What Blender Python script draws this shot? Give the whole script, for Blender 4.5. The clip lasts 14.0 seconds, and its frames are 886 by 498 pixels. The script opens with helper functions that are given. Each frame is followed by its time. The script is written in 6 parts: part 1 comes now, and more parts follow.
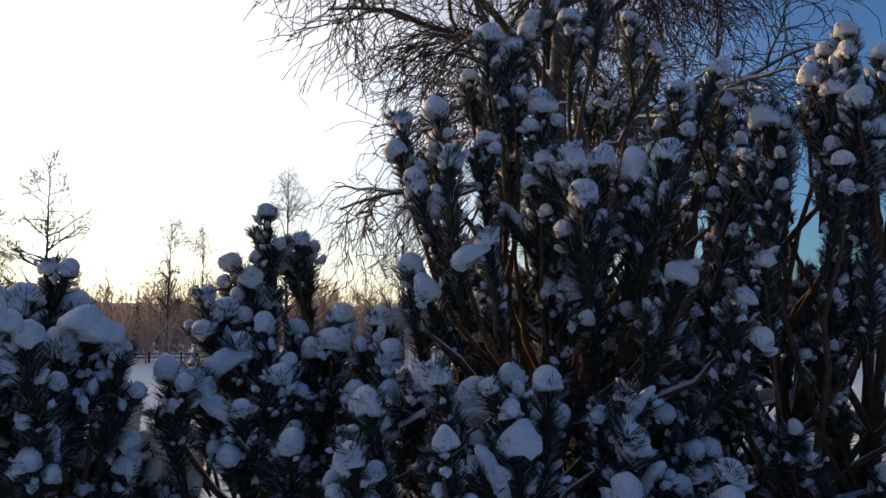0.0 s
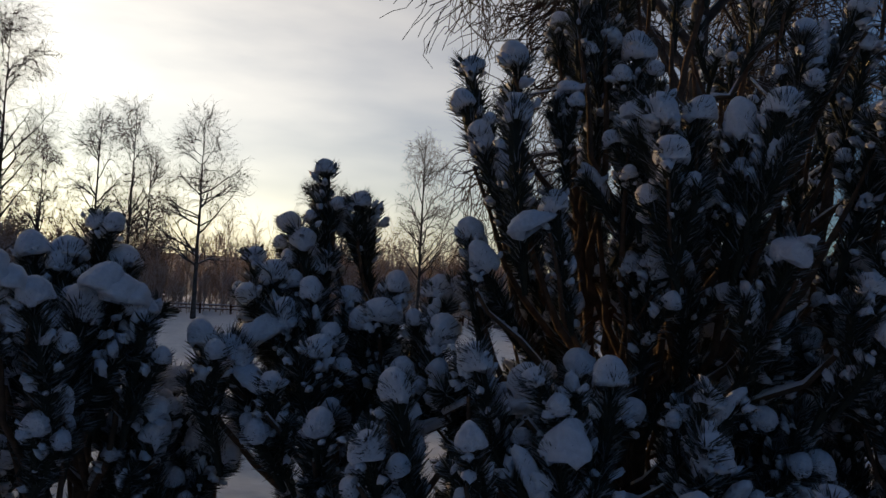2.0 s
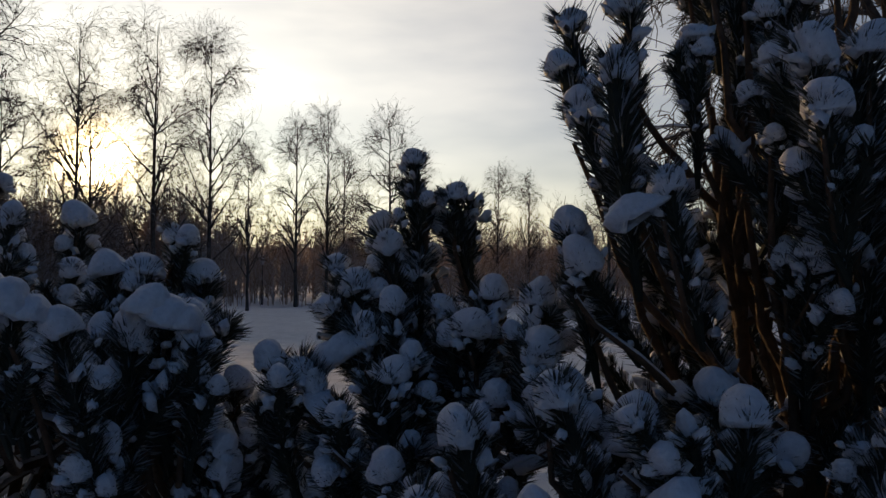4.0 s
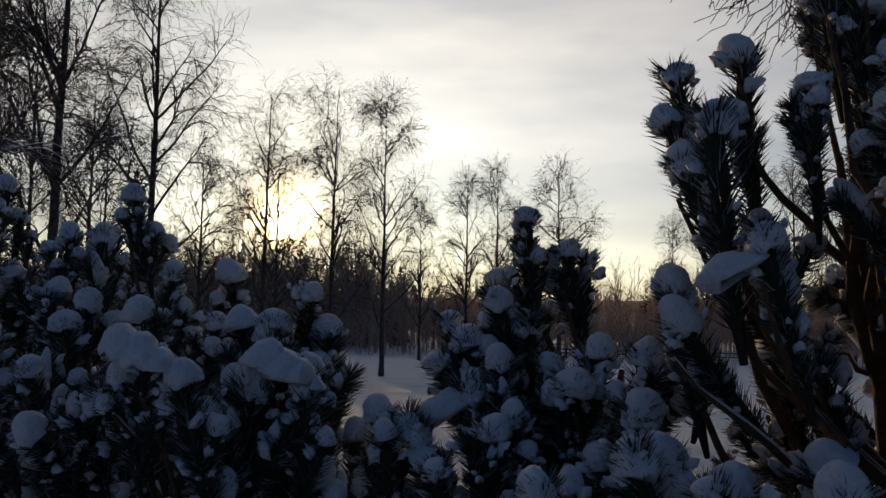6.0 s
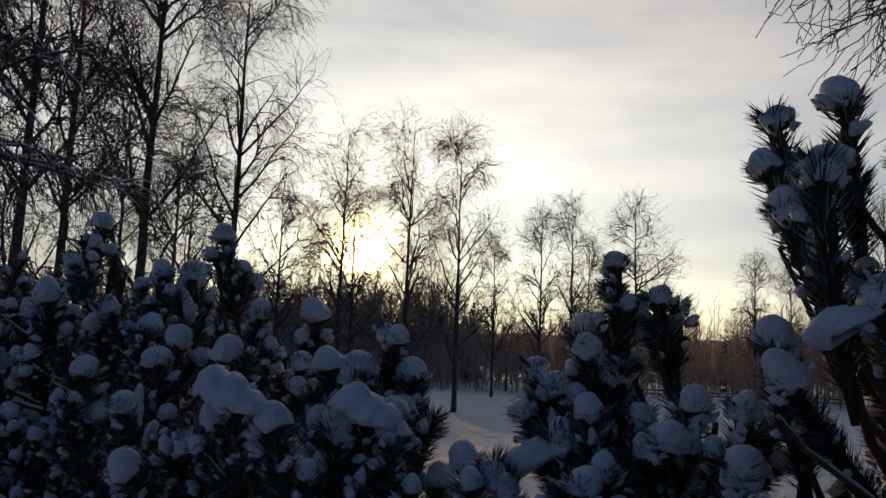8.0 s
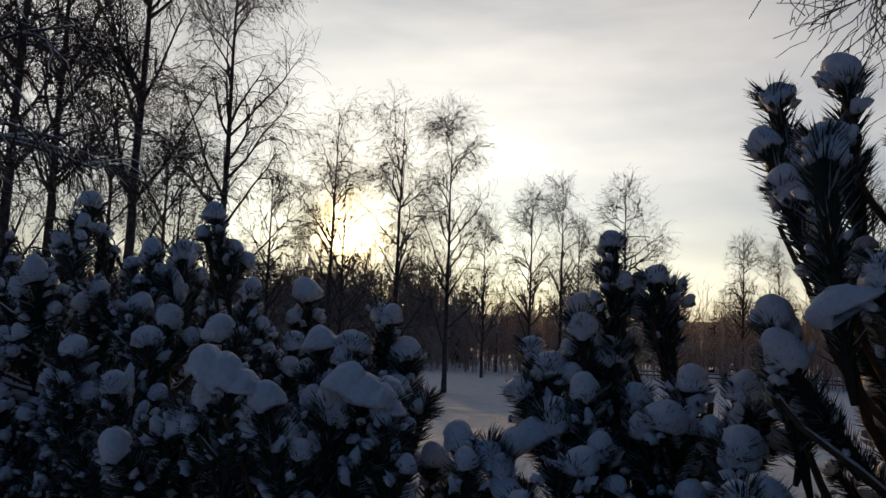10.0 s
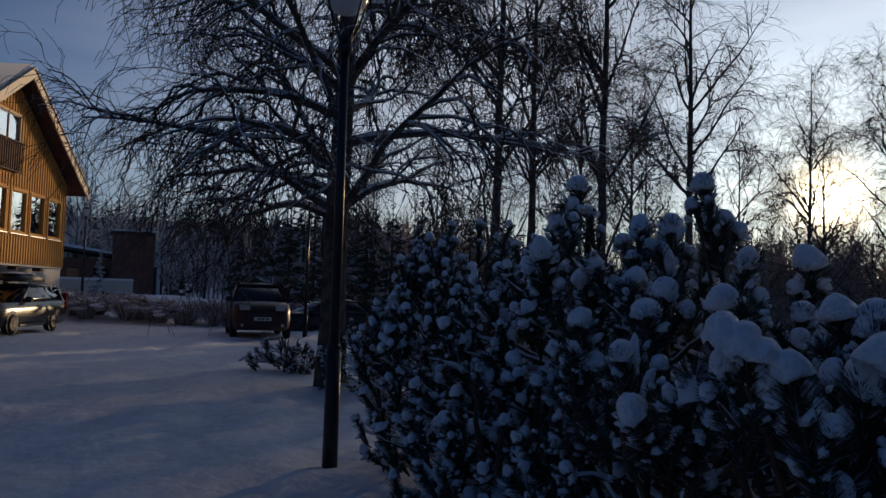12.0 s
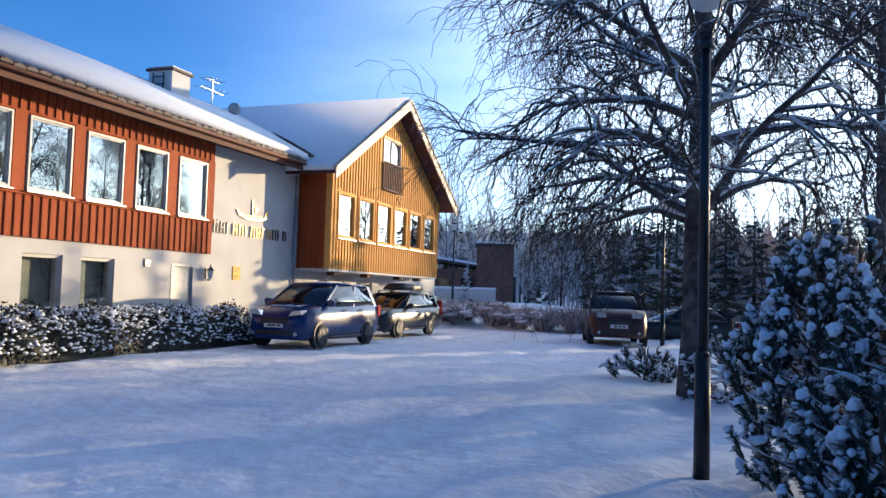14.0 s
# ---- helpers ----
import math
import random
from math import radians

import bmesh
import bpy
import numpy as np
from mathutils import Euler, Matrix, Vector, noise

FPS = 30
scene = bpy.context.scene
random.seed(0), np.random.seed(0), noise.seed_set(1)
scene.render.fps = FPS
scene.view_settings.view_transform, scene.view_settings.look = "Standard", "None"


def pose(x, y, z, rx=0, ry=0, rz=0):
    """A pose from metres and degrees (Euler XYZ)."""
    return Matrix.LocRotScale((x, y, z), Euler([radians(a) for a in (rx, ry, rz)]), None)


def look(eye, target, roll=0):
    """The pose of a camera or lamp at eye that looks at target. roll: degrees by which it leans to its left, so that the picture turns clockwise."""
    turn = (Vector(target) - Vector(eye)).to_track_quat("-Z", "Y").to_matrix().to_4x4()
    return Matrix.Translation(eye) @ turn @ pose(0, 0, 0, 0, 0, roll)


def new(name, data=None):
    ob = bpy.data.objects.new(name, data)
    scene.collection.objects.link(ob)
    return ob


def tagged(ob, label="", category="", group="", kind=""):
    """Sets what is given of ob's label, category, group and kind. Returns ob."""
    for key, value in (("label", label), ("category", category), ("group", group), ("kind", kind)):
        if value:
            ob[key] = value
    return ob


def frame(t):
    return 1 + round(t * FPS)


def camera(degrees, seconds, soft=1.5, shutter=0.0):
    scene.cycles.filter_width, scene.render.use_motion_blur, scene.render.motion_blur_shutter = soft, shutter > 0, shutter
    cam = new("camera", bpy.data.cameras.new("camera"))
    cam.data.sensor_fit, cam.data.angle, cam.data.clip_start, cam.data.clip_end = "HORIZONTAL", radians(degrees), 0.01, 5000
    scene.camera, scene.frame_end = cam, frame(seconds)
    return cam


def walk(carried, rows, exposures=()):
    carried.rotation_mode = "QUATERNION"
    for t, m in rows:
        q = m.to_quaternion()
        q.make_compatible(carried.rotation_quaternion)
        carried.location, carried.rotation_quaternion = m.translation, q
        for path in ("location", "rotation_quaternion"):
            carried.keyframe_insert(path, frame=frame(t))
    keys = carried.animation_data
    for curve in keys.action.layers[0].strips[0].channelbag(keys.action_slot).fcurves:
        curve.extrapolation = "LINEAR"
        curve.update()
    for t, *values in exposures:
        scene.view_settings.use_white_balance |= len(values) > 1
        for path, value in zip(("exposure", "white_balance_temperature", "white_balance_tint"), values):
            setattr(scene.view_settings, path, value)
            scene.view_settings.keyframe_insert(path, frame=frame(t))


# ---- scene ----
cam = camera(57.9, 14.0)
PATH = [
    (0, (-0.701, 0.383, 1.353), (1.27, 0.101, 1.547), 0.4),
    (0.5, (-0.687, 0.412, 1.365), (1.296, 0.198, 1.511), 1.1),
    (1, (-0.625, 0.452, 1.35), (1.361, 0.246, 1.461), -0.0),
    (1.5, (-0.537, 0.318, 1.367), (1.46, 0.253, 1.459), 1.0),
    (2, (-0.447, 0.163, 1.379), (1.55, 0.217, 1.479), 3.1),
    (2.5, (-0.32, 0.124, 1.383), (1.678, 0.159, 1.468), 2.7),
    (3, (-0.18, 0.12, 1.396), (1.803, 0.334, 1.539), 1.1),
    (3.5, (-0.106, 0.056, 1.421), (1.85, 0.462, 1.519), 0.5),
    (6, (-0.049, -0.171, 1.449), (1.721, 0.745, 1.621), 1.0),
    (6.5, (-0.049, -0.147, 1.469), (1.618, 0.933, 1.701), 1.5),
    (7, (-0.052, -0.137, 1.472), (1.606, 0.951, 1.736), 2.5),
    (7.5, (-0.058, -0.137, 1.471), (1.615, 0.929, 1.726), 2.4),
    (8, (-0.056, -0.136, 1.472), (1.614, 0.936, 1.726), 2.2),
    (10.5, (-0.04, -0.105, 1.464), (1.649, 0.946, 1.665), 2.3),
    (11, (-0.047, -0.086, 1.457), (1.589, 1.048, 1.648), 2.3),
    (11.5, (-0.051, -0.047, 1.451), (1.25, 1.463, 1.619), 2.6),
    (12, (-0.091, -0.048, 1.442), (0.77, 1.753, 1.559), 1.7),
    (12.5, (-0.117, -0.053, 1.415), (0.369, 1.885, 1.502), 2.1),
    (13, (-0.171, -0.108, 1.417), (0.091, 1.872, 1.514), 1.7),
    (13.5, (-0.184, -0.058, 1.411), (-0.121, 1.938, 1.523), 1.7),
    (14, (-0.2, -0.062, 1.414), (-0.173, 1.935, 1.526), 1.7),
]
EXPOSURES = [(0.0, 0.35, 7100, 9), (0.6, -0.1, 7100, 9), (1.2, -0.55, 7100, 9), (2.0, -0.85, 7200, 9), (3.5, -0.95, 7200, 9), (6.0, -1.05, 7200, 9), (8.0, -1.0, 7200, 9), (10.5, -1.0, 7200, 9), (11.0, -1.1, 7200, 9), (11.5, -1.2, 6900, 9), (12.0, -1.3, 5700, 9), (12.5, -0.55, 5300, 9), (13.0, 0.25, 5200, 5), (13.5, 0.8, 5200, 4), (14.0, 0.9, 5200, 4)]
walk(cam, [(t, look(e, g, r)) for t, e, g, r in PATH], EXPOSURES)

# ---- sky, sun ----
SUN_AZ, SUN_EL = 51.3, 7.0
to_sun = Vector((math.sin(radians(SUN_AZ)) * math.cos(radians(SUN_EL)), math.cos(radians(SUN_AZ)) * math.cos(radians(SUN_EL)), math.sin(radians(SUN_EL))))
world = bpy.data.worlds.new("winter_sky")
scene.world = world
world.use_nodes = True
wn, wl = world.node_tree.nodes, world.node_tree.links
wn.clear()
sky = wn.new("ShaderNodeTexSky")
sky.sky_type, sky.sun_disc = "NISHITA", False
sky.sun_elevation, sky.sun_rotation = radians(SUN_EL), radians(SUN_AZ)
sky.air_density, sky.dust_density, sky.ozone_density = 1.0, 0.7, 3.0
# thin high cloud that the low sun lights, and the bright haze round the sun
tc = wn.new("ShaderNodeTexCoord")
mapc = wn.new("ShaderNodeMapping")
mapc.inputs["Scale"].default_value = (1.6, 1.6, 7.0)
wl.new(tc.outputs["Generated"], mapc.inputs["Vector"])
cn = wn.new("ShaderNodeTexNoise")
cn.inputs["Scale"].default_value, cn.inputs["Detail"].default_value = 1.6, 5.0
wl.new(mapc.outputs["Vector"], cn.inputs["Vector"])
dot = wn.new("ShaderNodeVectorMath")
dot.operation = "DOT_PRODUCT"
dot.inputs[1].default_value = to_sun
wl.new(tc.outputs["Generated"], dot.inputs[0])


def wmath(op, a, b):
    n = wn.new("ShaderNodeMath")
    n.operation = op
    for i, v in enumerate((a, b)):
        if isinstance(v, (int, float)):
            n.inputs[i].default_value = v
        else:
            wl.new(v, n.inputs[i])
    return n.outputs[0]


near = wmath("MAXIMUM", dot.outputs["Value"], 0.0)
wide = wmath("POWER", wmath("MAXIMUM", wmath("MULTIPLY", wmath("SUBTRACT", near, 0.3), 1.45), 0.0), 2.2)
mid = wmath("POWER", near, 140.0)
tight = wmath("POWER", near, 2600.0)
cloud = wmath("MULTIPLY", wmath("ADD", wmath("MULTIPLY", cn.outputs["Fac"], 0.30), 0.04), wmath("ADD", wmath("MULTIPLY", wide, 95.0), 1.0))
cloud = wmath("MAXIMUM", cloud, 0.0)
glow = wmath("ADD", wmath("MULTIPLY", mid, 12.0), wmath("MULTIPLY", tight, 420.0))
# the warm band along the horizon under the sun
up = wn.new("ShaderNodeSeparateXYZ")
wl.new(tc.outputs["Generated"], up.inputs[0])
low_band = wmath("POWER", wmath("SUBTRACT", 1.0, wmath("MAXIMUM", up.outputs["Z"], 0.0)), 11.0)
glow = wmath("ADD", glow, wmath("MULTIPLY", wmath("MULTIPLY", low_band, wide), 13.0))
haze = wn.new("ShaderNodeVectorMath")
haze.operation = "SCALE"
haze.inputs[0].default_value = (1.0, 0.90, 0.73)
wl.new(cloud, haze.inputs["Scale"])
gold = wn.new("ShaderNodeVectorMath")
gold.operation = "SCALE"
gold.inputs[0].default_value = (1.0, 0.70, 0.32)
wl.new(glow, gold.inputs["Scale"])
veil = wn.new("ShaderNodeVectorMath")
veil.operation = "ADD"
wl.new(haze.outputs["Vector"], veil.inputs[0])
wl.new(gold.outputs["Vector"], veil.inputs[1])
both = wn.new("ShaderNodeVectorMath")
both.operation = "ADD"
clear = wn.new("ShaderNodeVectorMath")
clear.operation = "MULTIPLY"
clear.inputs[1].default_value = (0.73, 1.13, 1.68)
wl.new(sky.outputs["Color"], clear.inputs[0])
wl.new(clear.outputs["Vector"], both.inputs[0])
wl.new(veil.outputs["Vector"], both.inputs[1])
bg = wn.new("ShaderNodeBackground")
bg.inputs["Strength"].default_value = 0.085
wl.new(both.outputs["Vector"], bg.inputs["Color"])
wo = wn.new("ShaderNodeOutputWorld")
wl.new(bg.outputs["Background"], wo.inputs["Surface"])

sun = new("sun", bpy.data.lights.new("sun", "SUN"))
sun.data.energy, sun.data.angle, sun.data.color = 4.8, radians(0.6), (1.0, 0.65, 0.32)
sun.matrix_world = look(to_sun * 80, (0, 0, 0))


# ---- materials ----
def shader(name):
    m = bpy.data.materials.new(name)
    m.use_nodes = True
    nt = m.node_tree
    return m, nt.nodes, nt.links, nt.nodes["Principled BSDF"]


def surface(name, c1, c2, scale=8.0, rough=0.7, bump=0.2, fine=60.0, metal=0.0, c3=None, island=0.0, spec=0.5, stretch=(1, 1, 1), depth=0.02):
    """Two colours mixed by a broad noise, a finer grain, and a bump of both."""
    m, n, l, p = shader(name)
    co = n.new("ShaderNodeTexCoord")
    mp = n.new("ShaderNodeMapping")
    mp.inputs["Scale"].default_value = stretch
    l.new(co.outputs["Object"], mp.inputs["Vector"])
    n1, n2 = n.new("ShaderNodeTexNoise"), n.new("ShaderNodeTexNoise")
    n1.inputs["Scale"].default_value, n1.inputs["Detail"].default_value = scale, 4.0
    n2.inputs["Scale"].default_value, n2.inputs["Detail"].default_value = fine, 3.0
    l.new(mp.outputs["Vector"], n1.inputs["Vector"])
    l.new(mp.outputs["Vector"], n2.inputs["Vector"])
    ramp = n.new("ShaderNodeValToRGB")
    ramp.color_ramp.elements[0].position, ramp.color_ramp.elements[1].position = 0.35, 0.65
    ramp.color_ramp.elements[0].color, ramp.color_ramp.elements[1].color = (*c1, 1), (*c2, 1)
    l.new(n1.outputs["Fac"], ramp.inputs["Fac"])
    mix = n.new("ShaderNodeMix")
    mix.data_type, mix.blend_type = "RGBA", "MULTIPLY"
    mix.inputs["Factor"].default_value = 0.35
    l.new(ramp.outputs["Color"], mix.inputs[6])
    g = n.new("ShaderNodeValToRGB")
    g.color_ramp.elements[0].position, g.color_ramp.elements[1].position = 0.3, 0.7
    g.color_ramp.elements[0].color = (0.55, 0.55, 0.55, 1)
    l.new(n2.outputs["Fac"], g.inputs["Fac"])
    l.new(g.outputs["Color"], mix.inputs[7])
    out = mix.outputs[2]
    if island:
        geo = n.new("ShaderNodeObjectInfo") if island < 0 else n.new("ShaderNodeNewGeometry")
        rnd = geo.outputs["Random"] if island < 0 else geo.outputs["Random Per Island"]
        r3 = n.new("ShaderNodeValToRGB")
        r3.color_ramp.elements[0].position = 1 - abs(island) - 0.12
        r3.color_ramp.elements[1].position = 1 - abs(island) + 0.05
        l.new(rnd, r3.inputs["Fac"])
        m3 = n.new("ShaderNodeMix")
        m3.data_type = "RGBA"
        l.new(r3.outputs["Color"], m3.inputs["Factor"])
        l.new(out, m3.inputs[6])
        m3.inputs[7].default_value = (*c3, 1)
        out = m3.outputs[2]
    l.new(out, p.inputs["Base Color"])
    p.inputs["Roughness"].default_value, p.inputs["Metallic"].default_value = rough, metal
    p.inputs["Specular IOR Level"].default_value = spec
    if bump:
        add = n.new("ShaderNodeMath")
        l.new(n1.outputs["Fac"], add.inputs[0])
        l.new(n2.outputs["Fac"], add.inputs[1])
        b = n.new("ShaderNodeBump")
        b.inputs["Strength"].default_value, b.inputs["Distance"].default_value = bump, depth
        l.new(add.outputs[0], b.inputs["Height"])
        l.new(b.outputs["Normal"], p.inputs["Normal"])
    return m


def snow_topped(name, c1, c2, scale, rough, low, high, bump=0.4):
    """Bark or twig with snow lying on what faces the sky."""
    m = surface(name, c1, c2, scale, rough, bump)
    n, l = m.node_tree.nodes, m.node_tree.links
    p = n["Principled BSDF"]
    src = p.inputs["Base Color"].links[0].from_socket
    geo, sep = n.new("ShaderNodeNewGeometry"), n.new("ShaderNodeSeparateXYZ")
    l.new(geo.outputs["Normal"], sep.inputs[0])
    rm = n.new("ShaderNodeMapRange")
    rm.inputs["From Min"].default_value, rm.inputs["From Max"].default_value = low, high
    l.new(sep.outputs["Z"], rm.inputs["Value"])
    mx = n.new("ShaderNodeMix")
    mx.data_type = "RGBA"
    l.new(rm.outputs["Result"], mx.inputs["Factor"])
    l.new(src, mx.inputs[6])
    mx.inputs[7].default_value = (0.80, 0.82, 0.85, 1)
    l.new(mx.outputs[2], p.inputs["Base Color"])
    return m


SNOW = surface("snow", (0.82, 0.84, 0.88), (0.88, 0.89, 0.91), 9, 0.75, 0.35, 90, spec=0.25)
SNOW_GROUND = surface("trodden_snow", (0.80, 0.82, 0.85), (0.88, 0.89, 0.91), 1.1, 0.75, 0.42, 4.5, spec=0.2, depth=0.06)
NEEDLE = surface("pine_needles", (0.026, 0.034, 0.021), (0.050, 0.056, 0.034), 20, 0.55, 0, 200, c3=(0.34, 0.37, 0.40), island=0.26)
# Darker needle colour for the shoot cores: the shade between needles is painted in.
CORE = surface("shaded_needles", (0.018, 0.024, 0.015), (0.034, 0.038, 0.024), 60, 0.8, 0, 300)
PINE_BARK = snow_topped("pine_bark", (0.10, 0.060, 0.035), (0.17, 0.10, 0.06), 30, 0.9, 0.45, 0.75)
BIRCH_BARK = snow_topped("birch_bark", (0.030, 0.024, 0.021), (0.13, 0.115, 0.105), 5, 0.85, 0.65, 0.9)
TWIG = snow_topped("birch_twigs", (0.080, 0.048, 0.034), (0.125, 0.078, 0.056), 4, 0.85, 0.75, 1.05, bump=0)
TWIG_SNOWY = snow_topped("snowy_twigs", (0.045, 0.030, 0.024), (0.080, 0.054, 0.042), 4, 0.85, 0.6, 1.05, bump=0)


def hazed(m, share, colour):
    """Lets light from behind through the twigs, to put haze and glare into their colour."""
    n, l = m.node_tree.nodes, m.node_tree.links
    tr, mx = n.new("ShaderNodeBsdfTranslucent"), n.new("ShaderNodeMixShader")
    tr.inputs["Color"].default_value = (*colour, 1)
    mx.inputs[0].default_value = share
    l.new(n["Principled BSDF"].outputs[0], mx.inputs[1])
    l.new(tr.outputs[0], mx.inputs[2])
    l.new(mx.outputs[0], n["Material Output"].inputs["Surface"])
    return m


# Pale share and translucence put sunlit haze and glare into the far twigs.
FAR_TWIG = hazed(surface("far_twigs", (0.24, 0.17, 0.13), (0.34, 0.25, 0.19), 0.2, 0.9, 0, 3, c3=(0.60, 0.60, 0.62), island=0.40), 0.40, (0.75, 0.62, 0.50))
FAR_FROST = surface("frosted_twigs", (0.46, 0.48, 0.52), (0.62, 0.64, 0.68), 0.15, 0.9, 0, 3, c3=(0.06, 0.06, 0.06), island=0.25)
SPRUCE = surface("spruce_green", (0.018, 0.030, 0.022), (0.04, 0.055, 0.04), 1.0, 0.8, 0, 8, c3=(0.30, 0.33, 0.37), island=0.22)
WHITE_WALL = surface("white_render", (0.54, 0.52, 0.49), (0.62, 0.60, 0.57), 1.2, 0.85, 0.15, 45)
RED_WOOD = surface("red_brown_boards", (0.29, 0.065, 0.018), (0.38, 0.092, 0.028), 2.2, 0.8, 0.15, 30, spec=0.2, stretch=(1, 1, 0.15))
GOLD_WOOD = surface("ochre_boards", (0.68, 0.33, 0.075), (0.78, 0.42, 0.10), 2.2, 0.75, 0.15, 30, spec=0.2, stretch=(1, 1, 0.15))
DARK_WOOD = surface("dark_brown_eaves", (0.070, 0.022, 0.012), (0.11, 0.036, 0.018), 3, 0.8, 0.15, 30)
PALE_TRIM = surface("pale_bargeboard", (0.55, 0.42, 0.30), (0.66, 0.52, 0.38), 3, 0.6, 0.1, 30)
WHITE_PAINT = surface("white_paint", (0.46, 0.44, 0.41), (0.54, 0.52, 0.49), 6, 0.45, 0.05, 60)
TILE = surface("dark_roof_tiles", (0.05, 0.03, 0.025), (0.09, 0.05, 0.04), 6, 0.7, 0.2, 40)
# The dimness of the unlit rooms is put into this dark colour.
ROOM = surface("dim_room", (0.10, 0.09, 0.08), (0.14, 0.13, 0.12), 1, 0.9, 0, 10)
CURTAIN = surface("grey_green_blind", (0.42, 0.43, 0.40), (0.52, 0.53, 0.49), 5, 0.9, 0.1, 40)
BLACK_METAL = surface("black_metal", (0.014, 0.015, 0.018), (0.022, 0.023, 0.027), 12, 0.4, 0.1, 80, metal=0.3)
STEEL = surface("grey_metal", (0.35, 0.36, 0.37), (0.45, 0.46, 0.47), 8, 0.4, 0.05, 60, metal=0.6)
BRASS = surface("gilt_metal", (0.52, 0.36, 0.12), (0.62, 0.45, 0.17), 8, 0.45, 0.02, 60, metal=0.85)
# Darker copy for the sign letters out of the sun: shade put into colour.
SHADED_LETTER = surface("shaded_letter_metal", (0.05, 0.045, 0.04), (0.08, 0.07, 0.06), 8, 0.4, 0.02, 60, metal=0.5)
YELLOW = surface("yellow_enamel", (0.80, 0.40, 0.004), (0.86, 0.46, 0.006), 6, 0.7, 0, 60)
PRINT = surface("dark_print", (0.05, 0.04, 0.02), (0.07, 0.06, 0.03), 6, 0.6, 0, 60)
BLUE_PAINT = surface("blue_car_paint", (0.005, 0.020, 0.100), (0.010, 0.030, 0.130), 2, 0.20, 0, 60, metal=0.0, c3=(0.2, 0.2, 0.2))
DARK_PAINT = surface("dark_car_paint", (0.014, 0.015, 0.017), (0.024, 0.025, 0.027), 2, 0.24, 0, 60, metal=0.0)
RED_PAINT = surface("wine_red_car_paint", (0.032, 0.006, 0.006), (0.050, 0.008, 0.008), 2, 0.4, 0, 60, metal=0.0)
TYRE = surface("tyre_rubber", (0.012, 0.012, 0.012), (0.03, 0.03, 0.03), 10, 0.9, 0.2, 60)
RIM = surface("alloy_rim", (0.05, 0.05, 0.05), (0.09, 0.09, 0.09), 10, 0.5, 0, 60, metal=0.3)
PLASTIC = surface("black_plastic", (0.012, 0.012, 0.013), (0.022, 0.022, 0.023), 10, 0.55, 0.05, 60)
LENS_GLASS = surface("headlamp_glass", (0.55, 0.57, 0.60), (0.68, 0.70, 0.72), 20, 0.12, 0, 60, metal=0.5)
TAIL_RED = surface("tail_lamp_red", (0.30, 0.01, 0.01), (0.4, 0.02, 0.02), 20, 0.15, 0, 60)
PLATE = surface("number_plate_white", (0.60, 0.60, 0.58), (0.68, 0.68, 0.66), 10, 0.5, 0, 60)
CAR_GLASS = surface("dark_car_glass", (0.008, 0.009, 0.010), (0.012, 0.013, 0.014), 4, 0.06, 0, 60, spec=0.8)
BRICK = surface("brown_brickwork", (0.16, 0.075, 0.05), (0.22, 0.11, 0.075), 3, 0.85, 0.3, 14)
TWIG_HEDGE = surface("hedge_twigs", (0.06, 0.042, 0.032), (0.11, 0.075, 0.06), 4, 0.9, 0, 20)
SHRUB_TWIG = surface("shrub_twigs", (0.15, 0.11, 0.09), (0.22, 0.17, 0.14), 4, 0.9, 0, 20, c3=(0.62, 0.61, 0.61), island=0.55)
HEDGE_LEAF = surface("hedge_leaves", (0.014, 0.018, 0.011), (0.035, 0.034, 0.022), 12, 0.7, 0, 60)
HILL = surface("wooded_hill", (0.14, 0.15, 0.17), (0.28, 0.30, 0.33), 0.12, 0.95, 0.4, 1.2)


def pane_material(name, straight, glancing):
    """Clear glass: the share of mirrored light grows from the straight to the glancing view."""
    m, n, l, p = shader(name)
    n.remove(p)
    tr, gl, mx, lw = n.new("ShaderNodeBsdfTransparent"), n.new("ShaderNodeBsdfGlossy"), n.new("ShaderNodeMixShader"), n.new("ShaderNodeLayerWeight")
    tr.inputs["Color"].default_value = (0.85, 0.89, 0.87, 1)
    gl.inputs["Roughness"].default_value = 0.012
    lw.inputs["Blend"].default_value = 0.5
    rm = n.new("ShaderNodeMapRange")
    rm.inputs["To Min"].default_value, rm.inputs["To Max"].default_value = straight, glancing
    l.new(lw.outputs["Facing"], rm.inputs["Value"])
    l.new(rm.outputs["Result"], mx.inputs[0])
    l.new(tr.outputs[0], mx.inputs[1])
    l.new(gl.outputs[0], mx.inputs[2])
    l.new(mx.outputs[0], n["Material Output"].inputs["Surface"])
    return m


GLASS = pane_material("bay_window_glass", 0.40, 0.95)
DULL_GLASS = pane_material("window_glass", 0.15, 0.50)
GLOBE = surface("frosted_globe", (0.62, 0.62, 0.60), (0.70, 0.70, 0.68), 8, 0.25, 0, 60)

# ---- mesh helpers ----


def mesh_of(name, verts, faces, material, smooth=False):
    me = bpy.data.meshes.new(name)
    me.from_pydata(np.asarray(verts).tolist() if not isinstance(verts, list) else verts, [], faces if isinstance(faces, list) else faces.tolist())
    me.materials.append(material)
    if smooth:
        me.polygons.foreach_set("use_smooth", [True] * len(me.polygons))
    me.update()
    return me


def child(name, data, parent, m=None, label=""):
    ob = new(name, data)
    ob.parent = parent
    if m is not None:
        ob.matrix_basis = m
    if label:
        ob["label"] = label
    return ob


